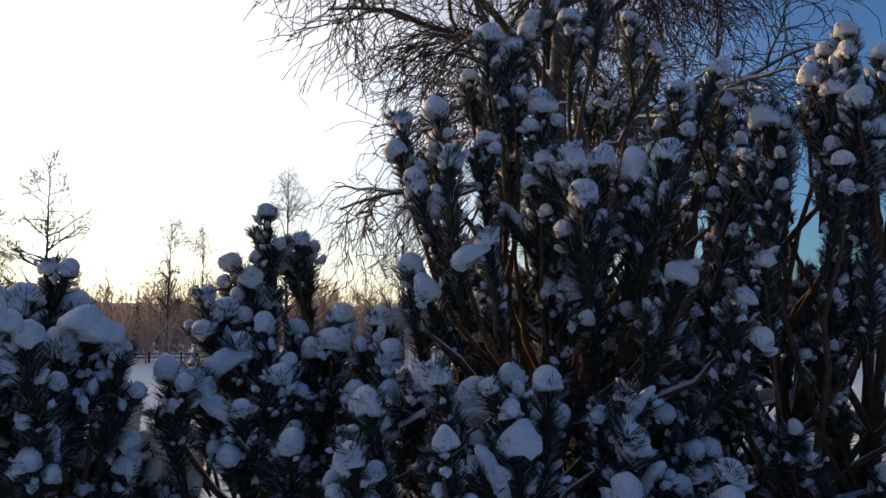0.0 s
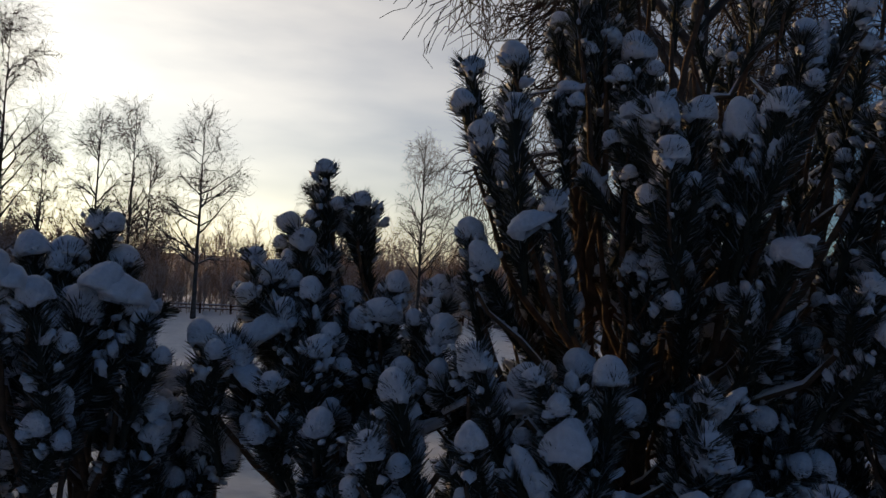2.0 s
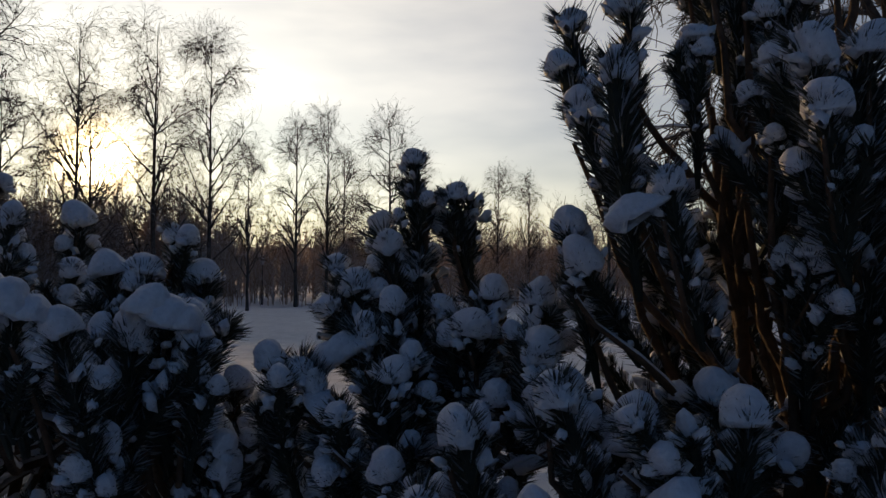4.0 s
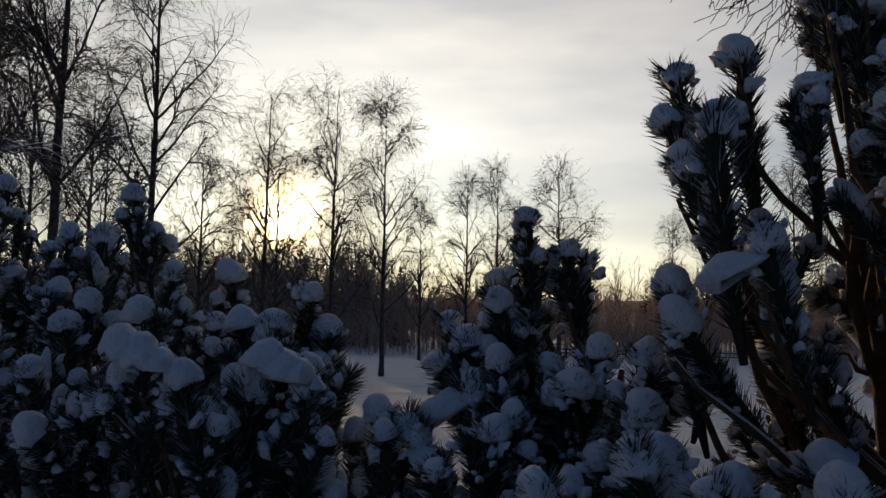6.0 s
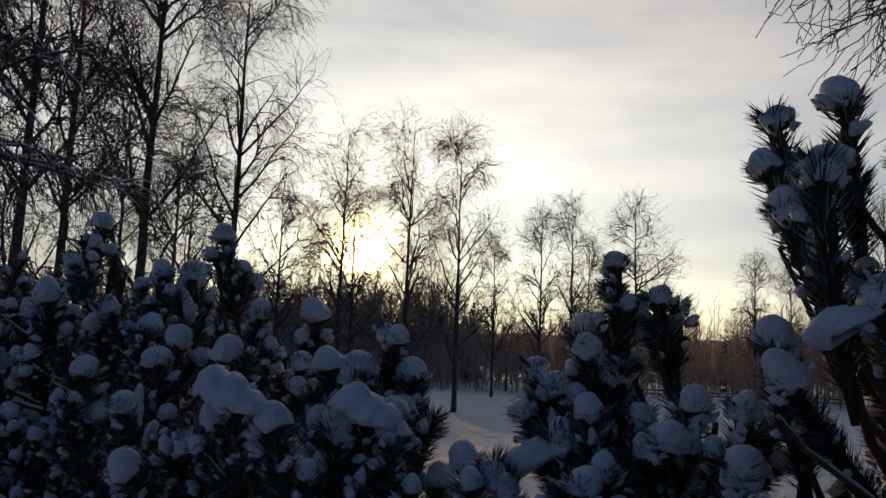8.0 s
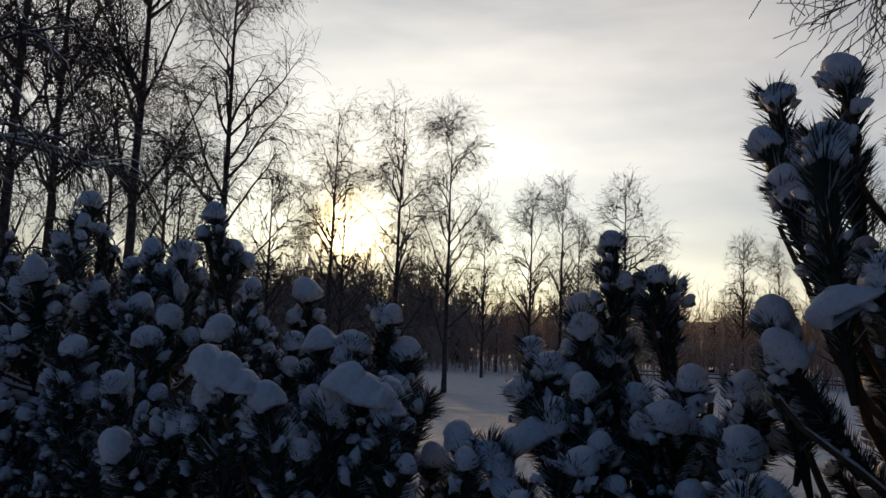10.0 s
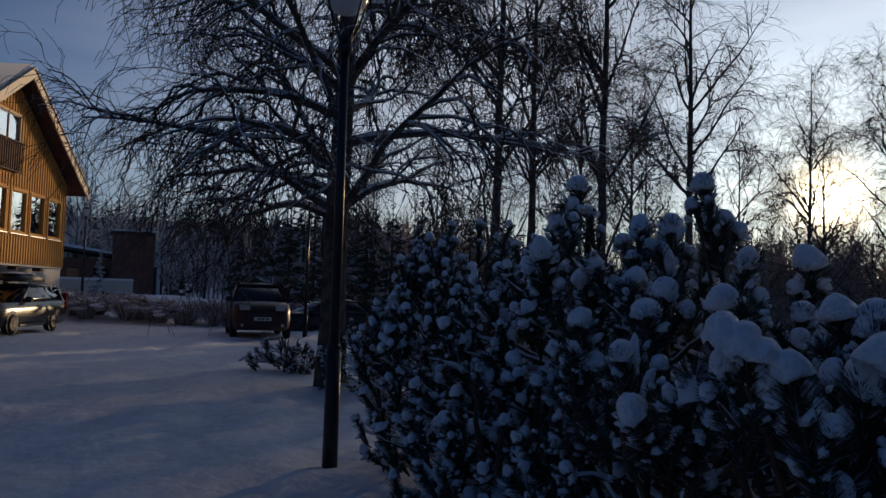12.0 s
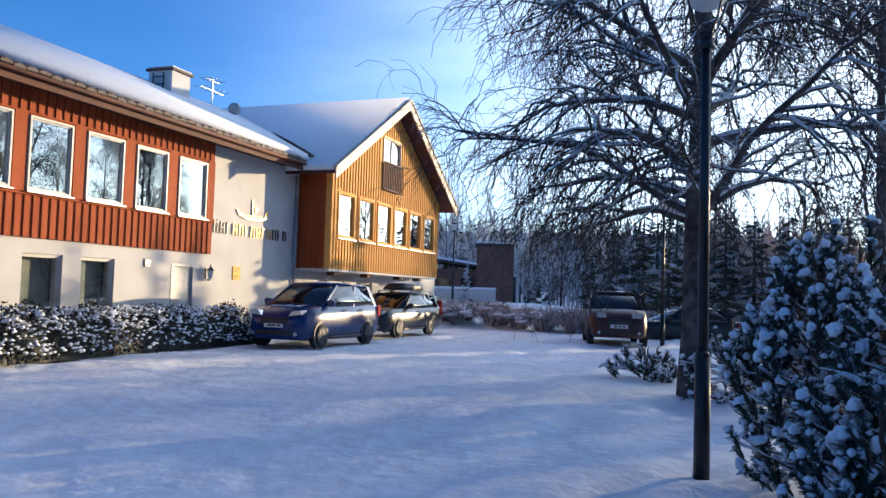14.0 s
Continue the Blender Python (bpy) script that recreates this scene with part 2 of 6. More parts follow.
def part(name, bm, material, parent, label="", smooth=False):
    me = bpy.data.meshes.new(name)
    bm.to_mesh(me)
    bm.free()
    me.materials.append(material)
    if smooth:
        me.polygons.foreach_set("use_smooth", [True] * len(me.polygons))
    return child(name, me, parent, None, label)


def thing(name, m, label, category, group="", kind=""):
    ob = new(name)
    ob.matrix_basis = m
    return tagged(ob, label, category, group, kind)


def add_box(bm, x0, x1, y0, y1, z0, z1, bevel=0.0):
    r = bmesh.ops.create_cube(bm, size=1.0, matrix=Matrix.Translation(((x0 + x1) / 2, (y0 + y1) / 2, (z0 + z1) / 2)) @ Matrix.Diagonal((x1 - x0, y1 - y0, z1 - z0, 1)))
    if bevel:
        es = list({e for v in r["verts"] for e in v.link_edges})
        bmesh.ops.bevel(bm, geom=es, offset=bevel, segments=1, affect="EDGES")
    return bm


def box(x0, x1, y0, y1, z0, z1, bevel=0.0):
    return add_box(bmesh.new(), x0, x1, y0, y1, z0, z1, bevel)


def add_cone(bm, r1, r2, z0, z1, seg=16, x=0.0, y=0.0, m=None):
    mm = Matrix.Translation((x, y, (z0 + z1) / 2))
    bmesh.ops.create_cone(bm, cap_ends=True, segments=seg, radius1=r1, radius2=r2, depth=z1 - z0, matrix=(m @ mm) if m is not None else mm)
    return bm


def prism(points, y0, y1, bevel=0.0):
    """A solid from an outline in x and z, between two y."""
    bm = bmesh.new()
    a = [bm.verts.new((x, y0, z)) for x, z in points]
    b = [bm.verts.new((x, y1, z)) for x, z in points]
    n = len(points)
    bm.faces.new(a)
    bm.faces.new(b[::-1])
    for i in range(n):
        bm.faces.new((a[i], b[i], b[(i + 1) % n], a[(i + 1) % n]))
    bmesh.ops.recalc_face_normals(bm, faces=bm.faces)
    if bevel:
        bmesh.ops.bevel(bm, geom=list(bm.edges), offset=bevel, segments=2, affect="EDGES")
    return bm


def unit(v):
    return v / np.maximum(np.linalg.norm(v, axis=-1, keepdims=True), 1e-9)


def tubes(P, R, k=4):
    """Tapering tubes round many polylines at once. P: (lines, points, 3), R: (lines, points). Gives vertices and faces."""
    B, n, _ = P.shape
    T = unit(np.gradient(P, axis=1))
    ref = np.where(np.abs(T[:, :1, 2:3]) > 0.8, np.array([1.0, 0.13, 0.0]), np.array([0.05, 0.0, 1.0]))
    U = unit(np.cross(T, np.broadcast_to(ref, T.shape)))
    V = np.cross(T, U)
    a = np.arange(k) * 2 * np.pi / k
    ring = P[:, :, None] + R[:, :, None, None] * (np.cos(a)[None, None, :, None] * U[:, :, None] + np.sin(a)[None, None, :, None] * V[:, :, None])
    idx = np.arange(B * n * k).reshape(B, n, k)
    q = np.stack([idx[:, :-1], np.roll(idx[:, :-1], -1, 2), np.roll(idx[:, 1:], -1, 2), idx[:, 1:]], -1)
    return ring.reshape(-1, 3), q.reshape(-1, 4)


class Pile:
    """Collects vertices and faces for one mesh."""

    def __init__(self):
        self.v, self.f, self.n = [], [], 0

    def add(self, v, f):
        self.v.append(v)
        self.f += (f + self.n).tolist() if isinstance(f, np.ndarray) else [[i + self.n for i in q] for q in f]
        self.n += len(v)
        return self

    def mesh(self, name, material, smooth=False):
        return mesh_of(name, np.concatenate(self.v), self.f, material, smooth)


def sprout(rng, P, R, per, t0, t1, length, angle, gravity, wobble, n, thin, up=0.0, side=None):
    """Shoots off many parent lines: per of them on each, between the shares t0 and t1 of its length."""
    B, m, _ = P.shape
    t = np.sort(rng.uniform(t0, t1, (B, per)), axis=1)
    f = t * (m - 1)
    i = np.minimum(f.astype(int), m - 2)
    w = (f - i)[..., None]
    rows = np.arange(B)[:, None]
    at = P[rows, i] * (1 - w) + P[rows, i + 1] * w
    tan = unit(P[rows, i + 1] - P[rows, i])
    rad = R[rows, i] * (1 - w[..., 0]) + R[rows, i + 1] * w[..., 0]
    ln = length(t) * rng.uniform(0.65, 1.15, t.shape)
    rnd = unit(rng.normal(size=tan.shape))
    perp = unit(rnd - (rnd * tan).sum(-1, keepdims=True) * tan)
    if side is not None:
        perp = unit(perp * np.array([1, 1, side]))
    an = np.radians(angle + rng.normal(0, 9, t.shape))[..., None]
    d = unit(np.cos(an) * tan + np.sin(an) * perp + np.array([0, 0, up]))
    pts = [at]
    for s in range(n - 1):
        pts.append(pts[-1] + d * (ln / (n - 1))[..., None])
        d = unit(d + np.array([0, 0, gravity]) + rng.normal(0, wobble, d.shape))
    C = np.stack(pts, 2).reshape(-1, n, 3)
    r0 = np.minimum(rad * 0.8, thin[0]).reshape(-1, 1)
    CR = r0 * (1 - np.linspace(0, 1, n)[None]) + np.minimum(thin[1], r0) * np.linspace(0, 1, n)[None]
    return C, CR


def smooth_noise(x, y, seed=0):
    """Plain value noise over the plan, from -1 to 1."""
    g = np.random.default_rng(seed).uniform(-1, 1, (64, 64))
    xi, yi = np.floor(x).astype(int), np.floor(y).astype(int)
    fx, fy = x - xi, y - yi
    fx, fy = fx * fx * (3 - 2 * fx), fy * fy * (3 - 2 * fy)
    a, b = g[xi % 64, yi % 64], g[(xi + 1) % 64, yi % 64]
    c, d = g[xi % 64, (yi + 1) % 64], g[(xi + 1) % 64, (yi + 1) % 64]
    return (a * (1 - fx) + b * fx) * (1 - fy) + (c * (1 - fx) + d * fx) * fy


def ease(v, a, b):
    u = np.clip((v - a) / (b - a), 0, 1)
    return u * u * (3 - 2 * u)


def ground_at(x, y):
    """The lie of the land: flat forecourt, a park falling away to the east, a bank and wooded hills to the north."""
    x, y = np.asarray(x, float), np.asarray(y, float)
    r = np.hypot(x, y)
    az = np.degrees(np.arctan2(x, y))
    park = ease(az, 22, 34) * (1 - ease(az, 150, 200))
    z = -1.15 * ease(r, 7, 34) * park - 0.25 * ease(r, 34, 70) * park
    z = z + 0.95 * ease(y, 33, 42) * ease(x, -6, -1) * (1 - ease(x, 7, 13)) * (1 - ease(y, 60, 90))
    z = z + 26 * ease(r, 75, 330) * (1 - park) + 13 * ease(r, 95, 420) * park
    return z


# ---- ground ----
def build_ground():
    near_steps = np.arange(-14, 33, 0.23)
    g = [34.0]
    while g[-1] < 2500:
        g.append(g[-1] * 1.09 + 0.2)
    far = np.array(g)
    xs = np.concatenate([-(far[::-1] - 20), near_steps, far])
    X, Y = np.meshgrid(xs, xs, indexing="ij")
    Z = ground_at(X, Y)
    r = np.hypot(X, Y)
    rough = smooth_noise(X * 1.3, Y * 1.3, 1) * 0.022 + smooth_noise(X * 3.1 + 7, Y * 3.1, 2) * 0.014
    u = X * 0.35 + Y * 0.94
    v = X * 0.94 - Y * 0.35
    ruts = smooth_noise(v * 2.6, u * 0.22, 3) * 0.045 * (1 - ease(r, 26, 40))
    prints = np.minimum(0, smooth_noise(X * 4.2, Y * 4.2 + 3, 4) + 0.18) * 0.13 * ease(smooth_noise(X * 0.35, Y * 0.35, 5), -0.2, 0.4)
    for side in (-0.75, 0.75):
        for lane in (1.2, 3.6):
            c = v - lane - side - 0.25 * np.sin(u * 0.12 + lane)
            ruts = ruts - 0.07 * np.exp(-(c / 0.13) ** 2) * (1 - ease(r, 26, 40)) * ease(u, 2, 6)
    Z = Z + (rough + ruts + prints) * (1 - ease(r, 40, 90)) - 0.02
    n = len(xs)
    idx = np.arange(n * n).reshape(n, n)
    f = np.stack([idx[:-1, :-1], idx[1:, :-1], idx[1:, 1:], idx[:-1, 1:]], -1).reshape(-1, 4)
    me = mesh_of("ground", np.stack([X, Y, Z], -1).reshape(-1, 3), f, SNOW_GROUND, True)
    me.materials.append(HILL)
    wooded = (np.hypot(X, Y)[:-1, :-1].reshape(-1) > 112).astype(int)
    me.polygons.foreach_set("material_index", wooded)
    ob = new("ground", me)
    return tagged(ob, "trodden snow over a forecourt and a park lawn", "ground", kind="structure")


build_ground()


# ---- bare trees ----
def birch_data(name, seed, H, spread, droop, limbs, bark, twig, tr, start=0.16, twigs=7, fine=3, snowy=False, lean=0.0, sweep=0.06, first_up=0.0, fine_r=0.0045, open_angle=52, per3=5, limb=0.42, crook=1.0):
    rng = np.random.default_rng(seed)
    n = 16
    z = np.linspace(0, H, n)
    wob = np.cumsum(rng.normal(0, 0.012 * H / 10, (n, 2)), axis=0)
    wob[0] = 0
    P0 = np.stack([wob[:, 0] + lean * z, wob[:, 1], z], -1)[None]
    R0 = (tr * (1 - z / H * 0.93) * (1 + 0.22 * np.exp(-z / 0.35)))[None]
    P1, R1 = sprout(rng, P0, R0, limbs, start, 0.97, lambda t: spread * (1.12 - t * 0.85) * np.minimum(1, 0.55 + t * 1.4), open_angle, sweep, 0.10, 9, (tr * limb, 0.012), first_up)
    P2, R2 = sprout(rng, P1, R1, twigs, 0.18, 0.98, lambda t: spread * 0.36 * (1.15 - t * 0.6), 44, -0.02 - droop * 0.25, 0.19 * min(crook, 1.35), 6, (0.030, 0.007), 0.05)
    P3, R3 = sprout(rng, P2, R2, per3, 0.12, 1.0, lambda t: 0.85 * (1.1 - t * 0.4) * spread / 3.4, 42, -0.20 * droop, 0.24 * crook, 4 if crook == 1 else 6, (0.011, fine_r), -0.05)
    P4, R4 = sprout(rng, P3, R3, fine, 0.15, 1.0, lambda t: 0.42 * spread / 3.4 + 0 * t, 38, -0.38 * droop, 0.26 * crook, 3 if crook == 1 else 4, (0.0065, fine_r * 0.8), -0.08)
    trunk = Pile()
    trunk.add(*tubes(P0, R0, 12))
    trunk.add(*tubes(P1, R1, 6))
    trunk.add(*tubes(P2, R2, 4))
    crown = Pile().add(*tubes(P3, R3, 3))
    crown.add(*tubes(P4, R4, 3))
    data = [("trunk", trunk.mesh(name + "_trunk", bark, True)), ("crown", crown.mesh(name + "_crown", twig))]
    if snowy:
        S = Pile()
        for P, R, s in ((P1, R1, 0.9), (P2, R2, 1.25)):
            T = unit(np.gradient(P, axis=1))
            flat = np.sqrt(np.maximum(0.0, 1 - T[..., 2] ** 2))
            jag = rng.uniform(0.6, 1.15, R.shape)
            S.add(*tubes(P + np.array([0, 0, 1.0]) * (R * 0.75)[..., None], R * s * flat * jag + 0.002, 6))
        data.append(("snow", S.mesh(name + "_snow", SNOW, True)))
    return data


def plant(data, x, y, turn, scale, label, category, group="", name="birch_tree", z=None, part_labels=()):
    zz = float(ground_at(x, y)) - 0.12 if z is None else z
    ob = thing(name, pose(x, y, zz, 0, 0, turn), label, category, group)
    ob.scale = (scale, scale, scale)
    for pn, me in data:
        child(pn, me, ob, None, dict(part_labels).get(pn, ""))
    return ob


def polar(az, d):
    return d * math.sin(radians(az)), d * math.cos(radians(az))


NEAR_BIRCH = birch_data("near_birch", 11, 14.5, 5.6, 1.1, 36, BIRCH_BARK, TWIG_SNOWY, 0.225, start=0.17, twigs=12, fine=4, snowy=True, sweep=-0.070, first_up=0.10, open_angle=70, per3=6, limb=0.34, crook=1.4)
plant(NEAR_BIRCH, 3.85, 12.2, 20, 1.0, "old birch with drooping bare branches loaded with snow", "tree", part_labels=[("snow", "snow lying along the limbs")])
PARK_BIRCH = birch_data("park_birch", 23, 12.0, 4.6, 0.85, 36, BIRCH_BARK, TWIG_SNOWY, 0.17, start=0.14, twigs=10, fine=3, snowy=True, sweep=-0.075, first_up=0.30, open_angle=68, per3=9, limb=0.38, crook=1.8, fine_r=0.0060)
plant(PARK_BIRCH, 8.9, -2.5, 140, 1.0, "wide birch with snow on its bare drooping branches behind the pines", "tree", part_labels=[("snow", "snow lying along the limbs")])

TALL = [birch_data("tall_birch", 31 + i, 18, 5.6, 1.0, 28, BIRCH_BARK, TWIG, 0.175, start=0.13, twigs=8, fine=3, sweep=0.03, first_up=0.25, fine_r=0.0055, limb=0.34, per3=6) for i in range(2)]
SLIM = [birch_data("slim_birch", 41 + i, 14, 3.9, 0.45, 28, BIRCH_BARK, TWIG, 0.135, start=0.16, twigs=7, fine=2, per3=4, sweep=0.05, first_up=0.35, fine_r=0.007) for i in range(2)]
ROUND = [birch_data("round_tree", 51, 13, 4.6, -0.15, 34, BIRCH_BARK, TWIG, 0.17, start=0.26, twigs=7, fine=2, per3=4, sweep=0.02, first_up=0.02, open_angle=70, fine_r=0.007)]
TREES = [
    (29.0, 24, TALL, 1.0, 0), (31.7, 29, TALL, 1.05, 120), (36.6, 27, TALL, 1.08, 40), (42.6, 31, TALL, 1.0, 210),
    (39.6, 47, SLIM, 1.0, 160), (35.2, 45, TALL, 0.95, 250), (38.6, 53, TALL, 1.0, 330), (45.8, 52, SLIM, 1.0, 75),
    (50.1, 46, TALL, 0.86, 10), (51.0, 47, SLIM, 0.85, 100), (55.0, 35, TALL, 0.71, 80), (58.6, 36, TALL, 0.69, 190), (61.2, 52, SLIM, 0.75, 30),
    (64.5, 58, SLIM, 1.02, 250), (66.6, 62, SLIM, 1.05, 140), (67.8, 70, SLIM, 1.0, 45), (71.1, 52, ROUND, 0.95, 0),
    (78.8, 66, SLIM, 0.86, 330), (81.0, 68, SLIM, 0.76, 90), (86.6, 50, SLIM, 0.92, 60), (95, 58, SLIM, 0.9, 0), (18.6, 58, SLIM, 1.0, 20), (20.4, 66, TALL, 0.80, 75), (25.0, 60, SLIM, 1.0, 130), (104, 55, TALL, 0.7, 60), (113, 60, SLIM, 1.0, 90),
]
for i, (az, d, kind, sc, turn) in enumerate(TREES):
    x, y = polar(az, d)
    lab = {id(TALL): "tall bare birch with fine hanging twigs", id(SLIM): "slender bare birch in the snowy park", id(ROUND): "bare tree with a rounded crown in the park"}[id(kind)]
    plant(kind[i % len(kind)], x, y, turn, sc, lab, "tree", "bare park trees")


# ---- far woods ----
def spruce_arrays(rng, H, R, rows=11):
    pile_v, pile_f, n = [], [], 0
    v, f = tubes(np.array([[[0, 0, 0], [0, 0, H * 0.5], [0, 0, H]]], float), np.array([[H * 0.016, H * 0.010, 0.01]]), 5)
    pile_v.append(v)
    pile_f.append(f)
    n += len(v)
    for i in range(rows * 6):
        t = rng.uniform(0.06, 0.99)
        a = rng.uniform(0, 6.283)
        r = R * (1 - t) ** 0.85 * rng.uniform(0.6, 1.1) + 0.05
        z = H * t
        o = np.array([math.cos(a), math.sin(a), 0])
        s = np.array([-math.sin(a), math.cos(a), 0]) * (r * 0.24 + 0.05)
        P = np.array([[0, 0, z], o * r * 0.55 + s + [0, 0, z - r * 0.10], o * r + [0, 0, z - r * 0.30], o * r * 0.55 - s + [0, 0, z - r * 0.10], o * r * 0.5 + [0, 0, z - r * 0.34]])
        pile_v.append(P)
        pile_f.append(None)
        n += 5
    V, F, k = [], [], 0
    for v, f in zip(pile_v, pile_f):
        V.append(v)
        if f is not None:
            F += (f + k).tolist()
        else:
            F += [[k, k + 1, k + 2], [k, k + 2, k + 3], [k + 1, k + 4, k + 2], [k + 2, k + 4, k + 3], [k, k + 4, k + 1], [k, k + 3, k + 4]]
        k += len(v)
    return np.concatenate(V), F


def bare_arrays(rng, H, per=12, tw=6, thick=1.0):
    n = 5
    z = np.linspace(0, H, n)
    w = np.cumsum(rng.normal(0, 0.05, (n, 2)), axis=0)
    P0 = np.stack([w[:, 0], w[:, 1], z], -1)[None]
    R0 = (0.011 * H * (1 - z / H * 0.9))[None]
    P1, R1 = sprout(rng, P0, R0, per, 0.12, 0.97, lambda t: H * 0.34 * (1.1 - t * 0.7), 42, 0.05, 0.12, 4, (0.035 * thick, 0.014 * thick), 0.3)
    P2, R2 = sprout(rng, P1, R1, tw, 0.1, 1.0, lambda t: H * 0.15 + 0 * t, 40, 0.0, 0.15, 2, (0.02 * thick, 0.012 * thick), 0.1)
    A = Pile()
    for P, R in ((P0, R0), (P1, R1), (P2, R2)):
        A.add(*tubes(P, R, 3))
    return np.concatenate(A.v), A.f


def scatter(name, kinds, spots, material, label):
    rng = np.random.default_rng(7)
    pile = Pile()
    for x, y, s in spots:
        v, f = kinds[rng.integers(len(kinds))]
        a = rng.uniform(0, 6.283)
        c, d = math.cos(a) * s, math.sin(a) * s
        q = np.stack([v[:, 0] * c - v[:, 1] * d + x, v[:, 0] * d + v[:, 1] * c + y, v[:, 2] * s * rng.uniform(0.85, 1.15) + float(ground_at(x, y)) - 0.1], -1)
        pile.add(q, f)
    ob = new(name, pile.mesh(name, material))
    return tagged(ob, label, "woods", kind="stuff")


rng = np.random.default_rng(5)
SPRUCES = [spruce_arrays(rng, 10, 1.9), spruce_arrays(rng, 10, 1.6), spruce_arrays(rng, 10, 2.2)]
BARES = [bare_arrays(rng, 7, 11, 5, 2.2) for i in range(4)]


def spots(count, az0, az1, d0, d1, s0, s1, seed):
    r = np.random.default_rng(seed)
    az, d = np.radians(r.uniform(az0, az1, count)), np.sqrt(r.uniform(d0 * d0, d1 * d1, count))
    return list(zip(d * np.sin(az), d * np.cos(az), r.uniform(s0, s1, count)))


scatter("bare_woods", BARES, spots(420, 20, 58, 70, 104, 0.8, 1.35, 1) + spots(560, 58, 125, 66, 104, 0.72, 1.10, 11), FAR_TWIG, "brown leafless thicket along the edge of the park, paled for haze")
scatter("undergrowth", BARES, spots(620, 36, 122, 59, 70, 0.32, 0.60, 14), FAR_TWIG, "low brushwood at the foot of the woods, paled for haze")
scatter("tall_thicket", BARES, spots(150, 41.5, 60, 74, 96, 1.1, 1.6, 9) + spots(60, 60, 92, 72, 96, 0.8, 1.25, 12), FAR_TWIG, "taller brown leafless trees below the rising sun")
scatter("spruce_woods", SPRUCES, spots(170, 24, 56, 92, 150, 0.55, 0.9, 2) + spots(190, 56, 128, 96, 150, 0.45, 0.75, 13), SPRUCE, "dark spruces behind the leafless thicket")
scatter("sunrise_spruces", SPRUCES, spots(34, 42.5, 49.6, 78, 98, 0.75, 1.15, 6) + spots(24, 52.6, 60, 78, 98, 0.65, 1.0, 16) + spots(8, 76, 82, 82, 96, 0.5, 0.75, 17) + spots(40, 28, 41, 72, 98, 0.55, 0.85, 8), SPRUCE, "dark spruces below the rising sun")
# Unseen spruces added behind the camera to hold low sky light off the snow.
scatter("woods_behind", SPRUCES, spots(210, 140, 268, 15, 34, 0.75, 1.15, 21), SPRUCE, "unseen spruce wood added behind the camera to block low sky light")
scatter("frosted_woods", BARES, spots(420, -8, 26, 64, 125, 0.7, 1.25, 3), FAR_FROST, "frosted leafless woods on the hillside")
scatter("hill_spruces", SPRUCES, spots(300, -14, 30, 95, 260, 0.6, 1.1, 4), SPRUCE, "frosted dark spruces on the hillside")


def lone_spruce(az, d, s, seed, label):
    x, y = polar(az, d)
    v, f = spruce_arrays(np.random.default_rng(seed), 10, 1.9, 16)
    ob = thing("spruce", pose(x, y, float(ground_at(x, y)) - 0.1), label, "tree", "tall spruces")
    ob.scale = (s, s, s)
    child("crown", mesh_of("spruce_crown", v, f, SPRUCE), ob)


for i, (az, d, s) in enumerate([(1.6, 74, 1.02), (6.2, 82, 1.05), (7.2, 84, 0.88), (10.9, 78, 1.05), (12.3, 88, 1.0), (13.8, 80, 0.9), (4.6, 95, 0.8), (12.9, 55, 0.78), (14.4, 58, 0.95), (15.6, 53, 0.84), (16.9, 60, 1.0), (18.1, 55, 0.9), (19.4, 62, 1.0), (20.6, 57, 0.9), (11.2, 62, 0.72), (22.4, 64, 0.85), (23.7, 70, 0.95), (25.0, 62, 0.72)]):
    lone_spruce(az, d, s, 60 + i, "tall dark spruce dusted with frost below the hill")


# ---- pines with snow ----
def lump_arrays(seed, rx, ry, h, hang=0.35, knobs=0.22, k=12, rows=7):
    """A pillow of snow: a lumpy dome with a rounded, uneven rim that hangs over what bears it."""
    rng = np.random.default_rng(seed)
    off = Vector(rng.uniform(0, 50, 3))
    V = []
    for j in range(rows):
        p = math.pi * (0.03 + 0.82 * j / (rows - 1))
        for i in range(k):
            a = 2 * math.pi * i / k
            v = Vector((math.cos(a) * math.sin(p), math.sin(a) * math.sin(p), math.cos(p)))
            q = noise.noise(v * 1.2 + off) * knobs * 1.9 + noise.noise(v * 3.1 + off) * knobs
            s = 1 + q
            drape = max(0.2, 1 + 1.1 * noise.noise(Vector((math.cos(a) * 1.4, math.sin(a) * 1.4, off[0]))))
            z = v.z * h * s if v.z > 0 else v.z * h * hang * s * drape
            V.append((v.x * rx * s, v.y * ry * s, z))
    F = [[j * k + i, j * k + k + i, j * k + k + (i + 1) % k, j * k + (i + 1) % k] for j in range(rows - 1) for i in range(k)]
    F += [list(range(k))[::-1], list(range((rows - 1) * k, rows * k))]
    return np.array(V), [f[::-1] for f in F]


def lump_data(seed, rx, ry, h, hang=0.35, knobs=0.22, k=16, rows=9):
    V, F = lump_arrays(seed, rx, ry, h, hang, knobs, k, rows)
    return mesh_of("snow_cap", V, F, SNOW, True)


def needles_of(rng, base, axis, out, ang, ln, width):
    """Flat tapering needles: each leaves base, leaning from the axis outwards by its angle."""
    d = np.cos(ang)[:, None] * axis + np.sin(ang)[:, None] * out
    s = unit(np.cross(d, rng.normal(size=d.shape))) * (width / 2)
    mid = base + d * (ln * 0.45)[:, None]
    tip = base + d * ln[:, None] + axis * (ln * 0.10)[:, None]
    return np.stack([base + s * 0.4, mid + s, tip, mid - s], 1).reshape(-1, 3)


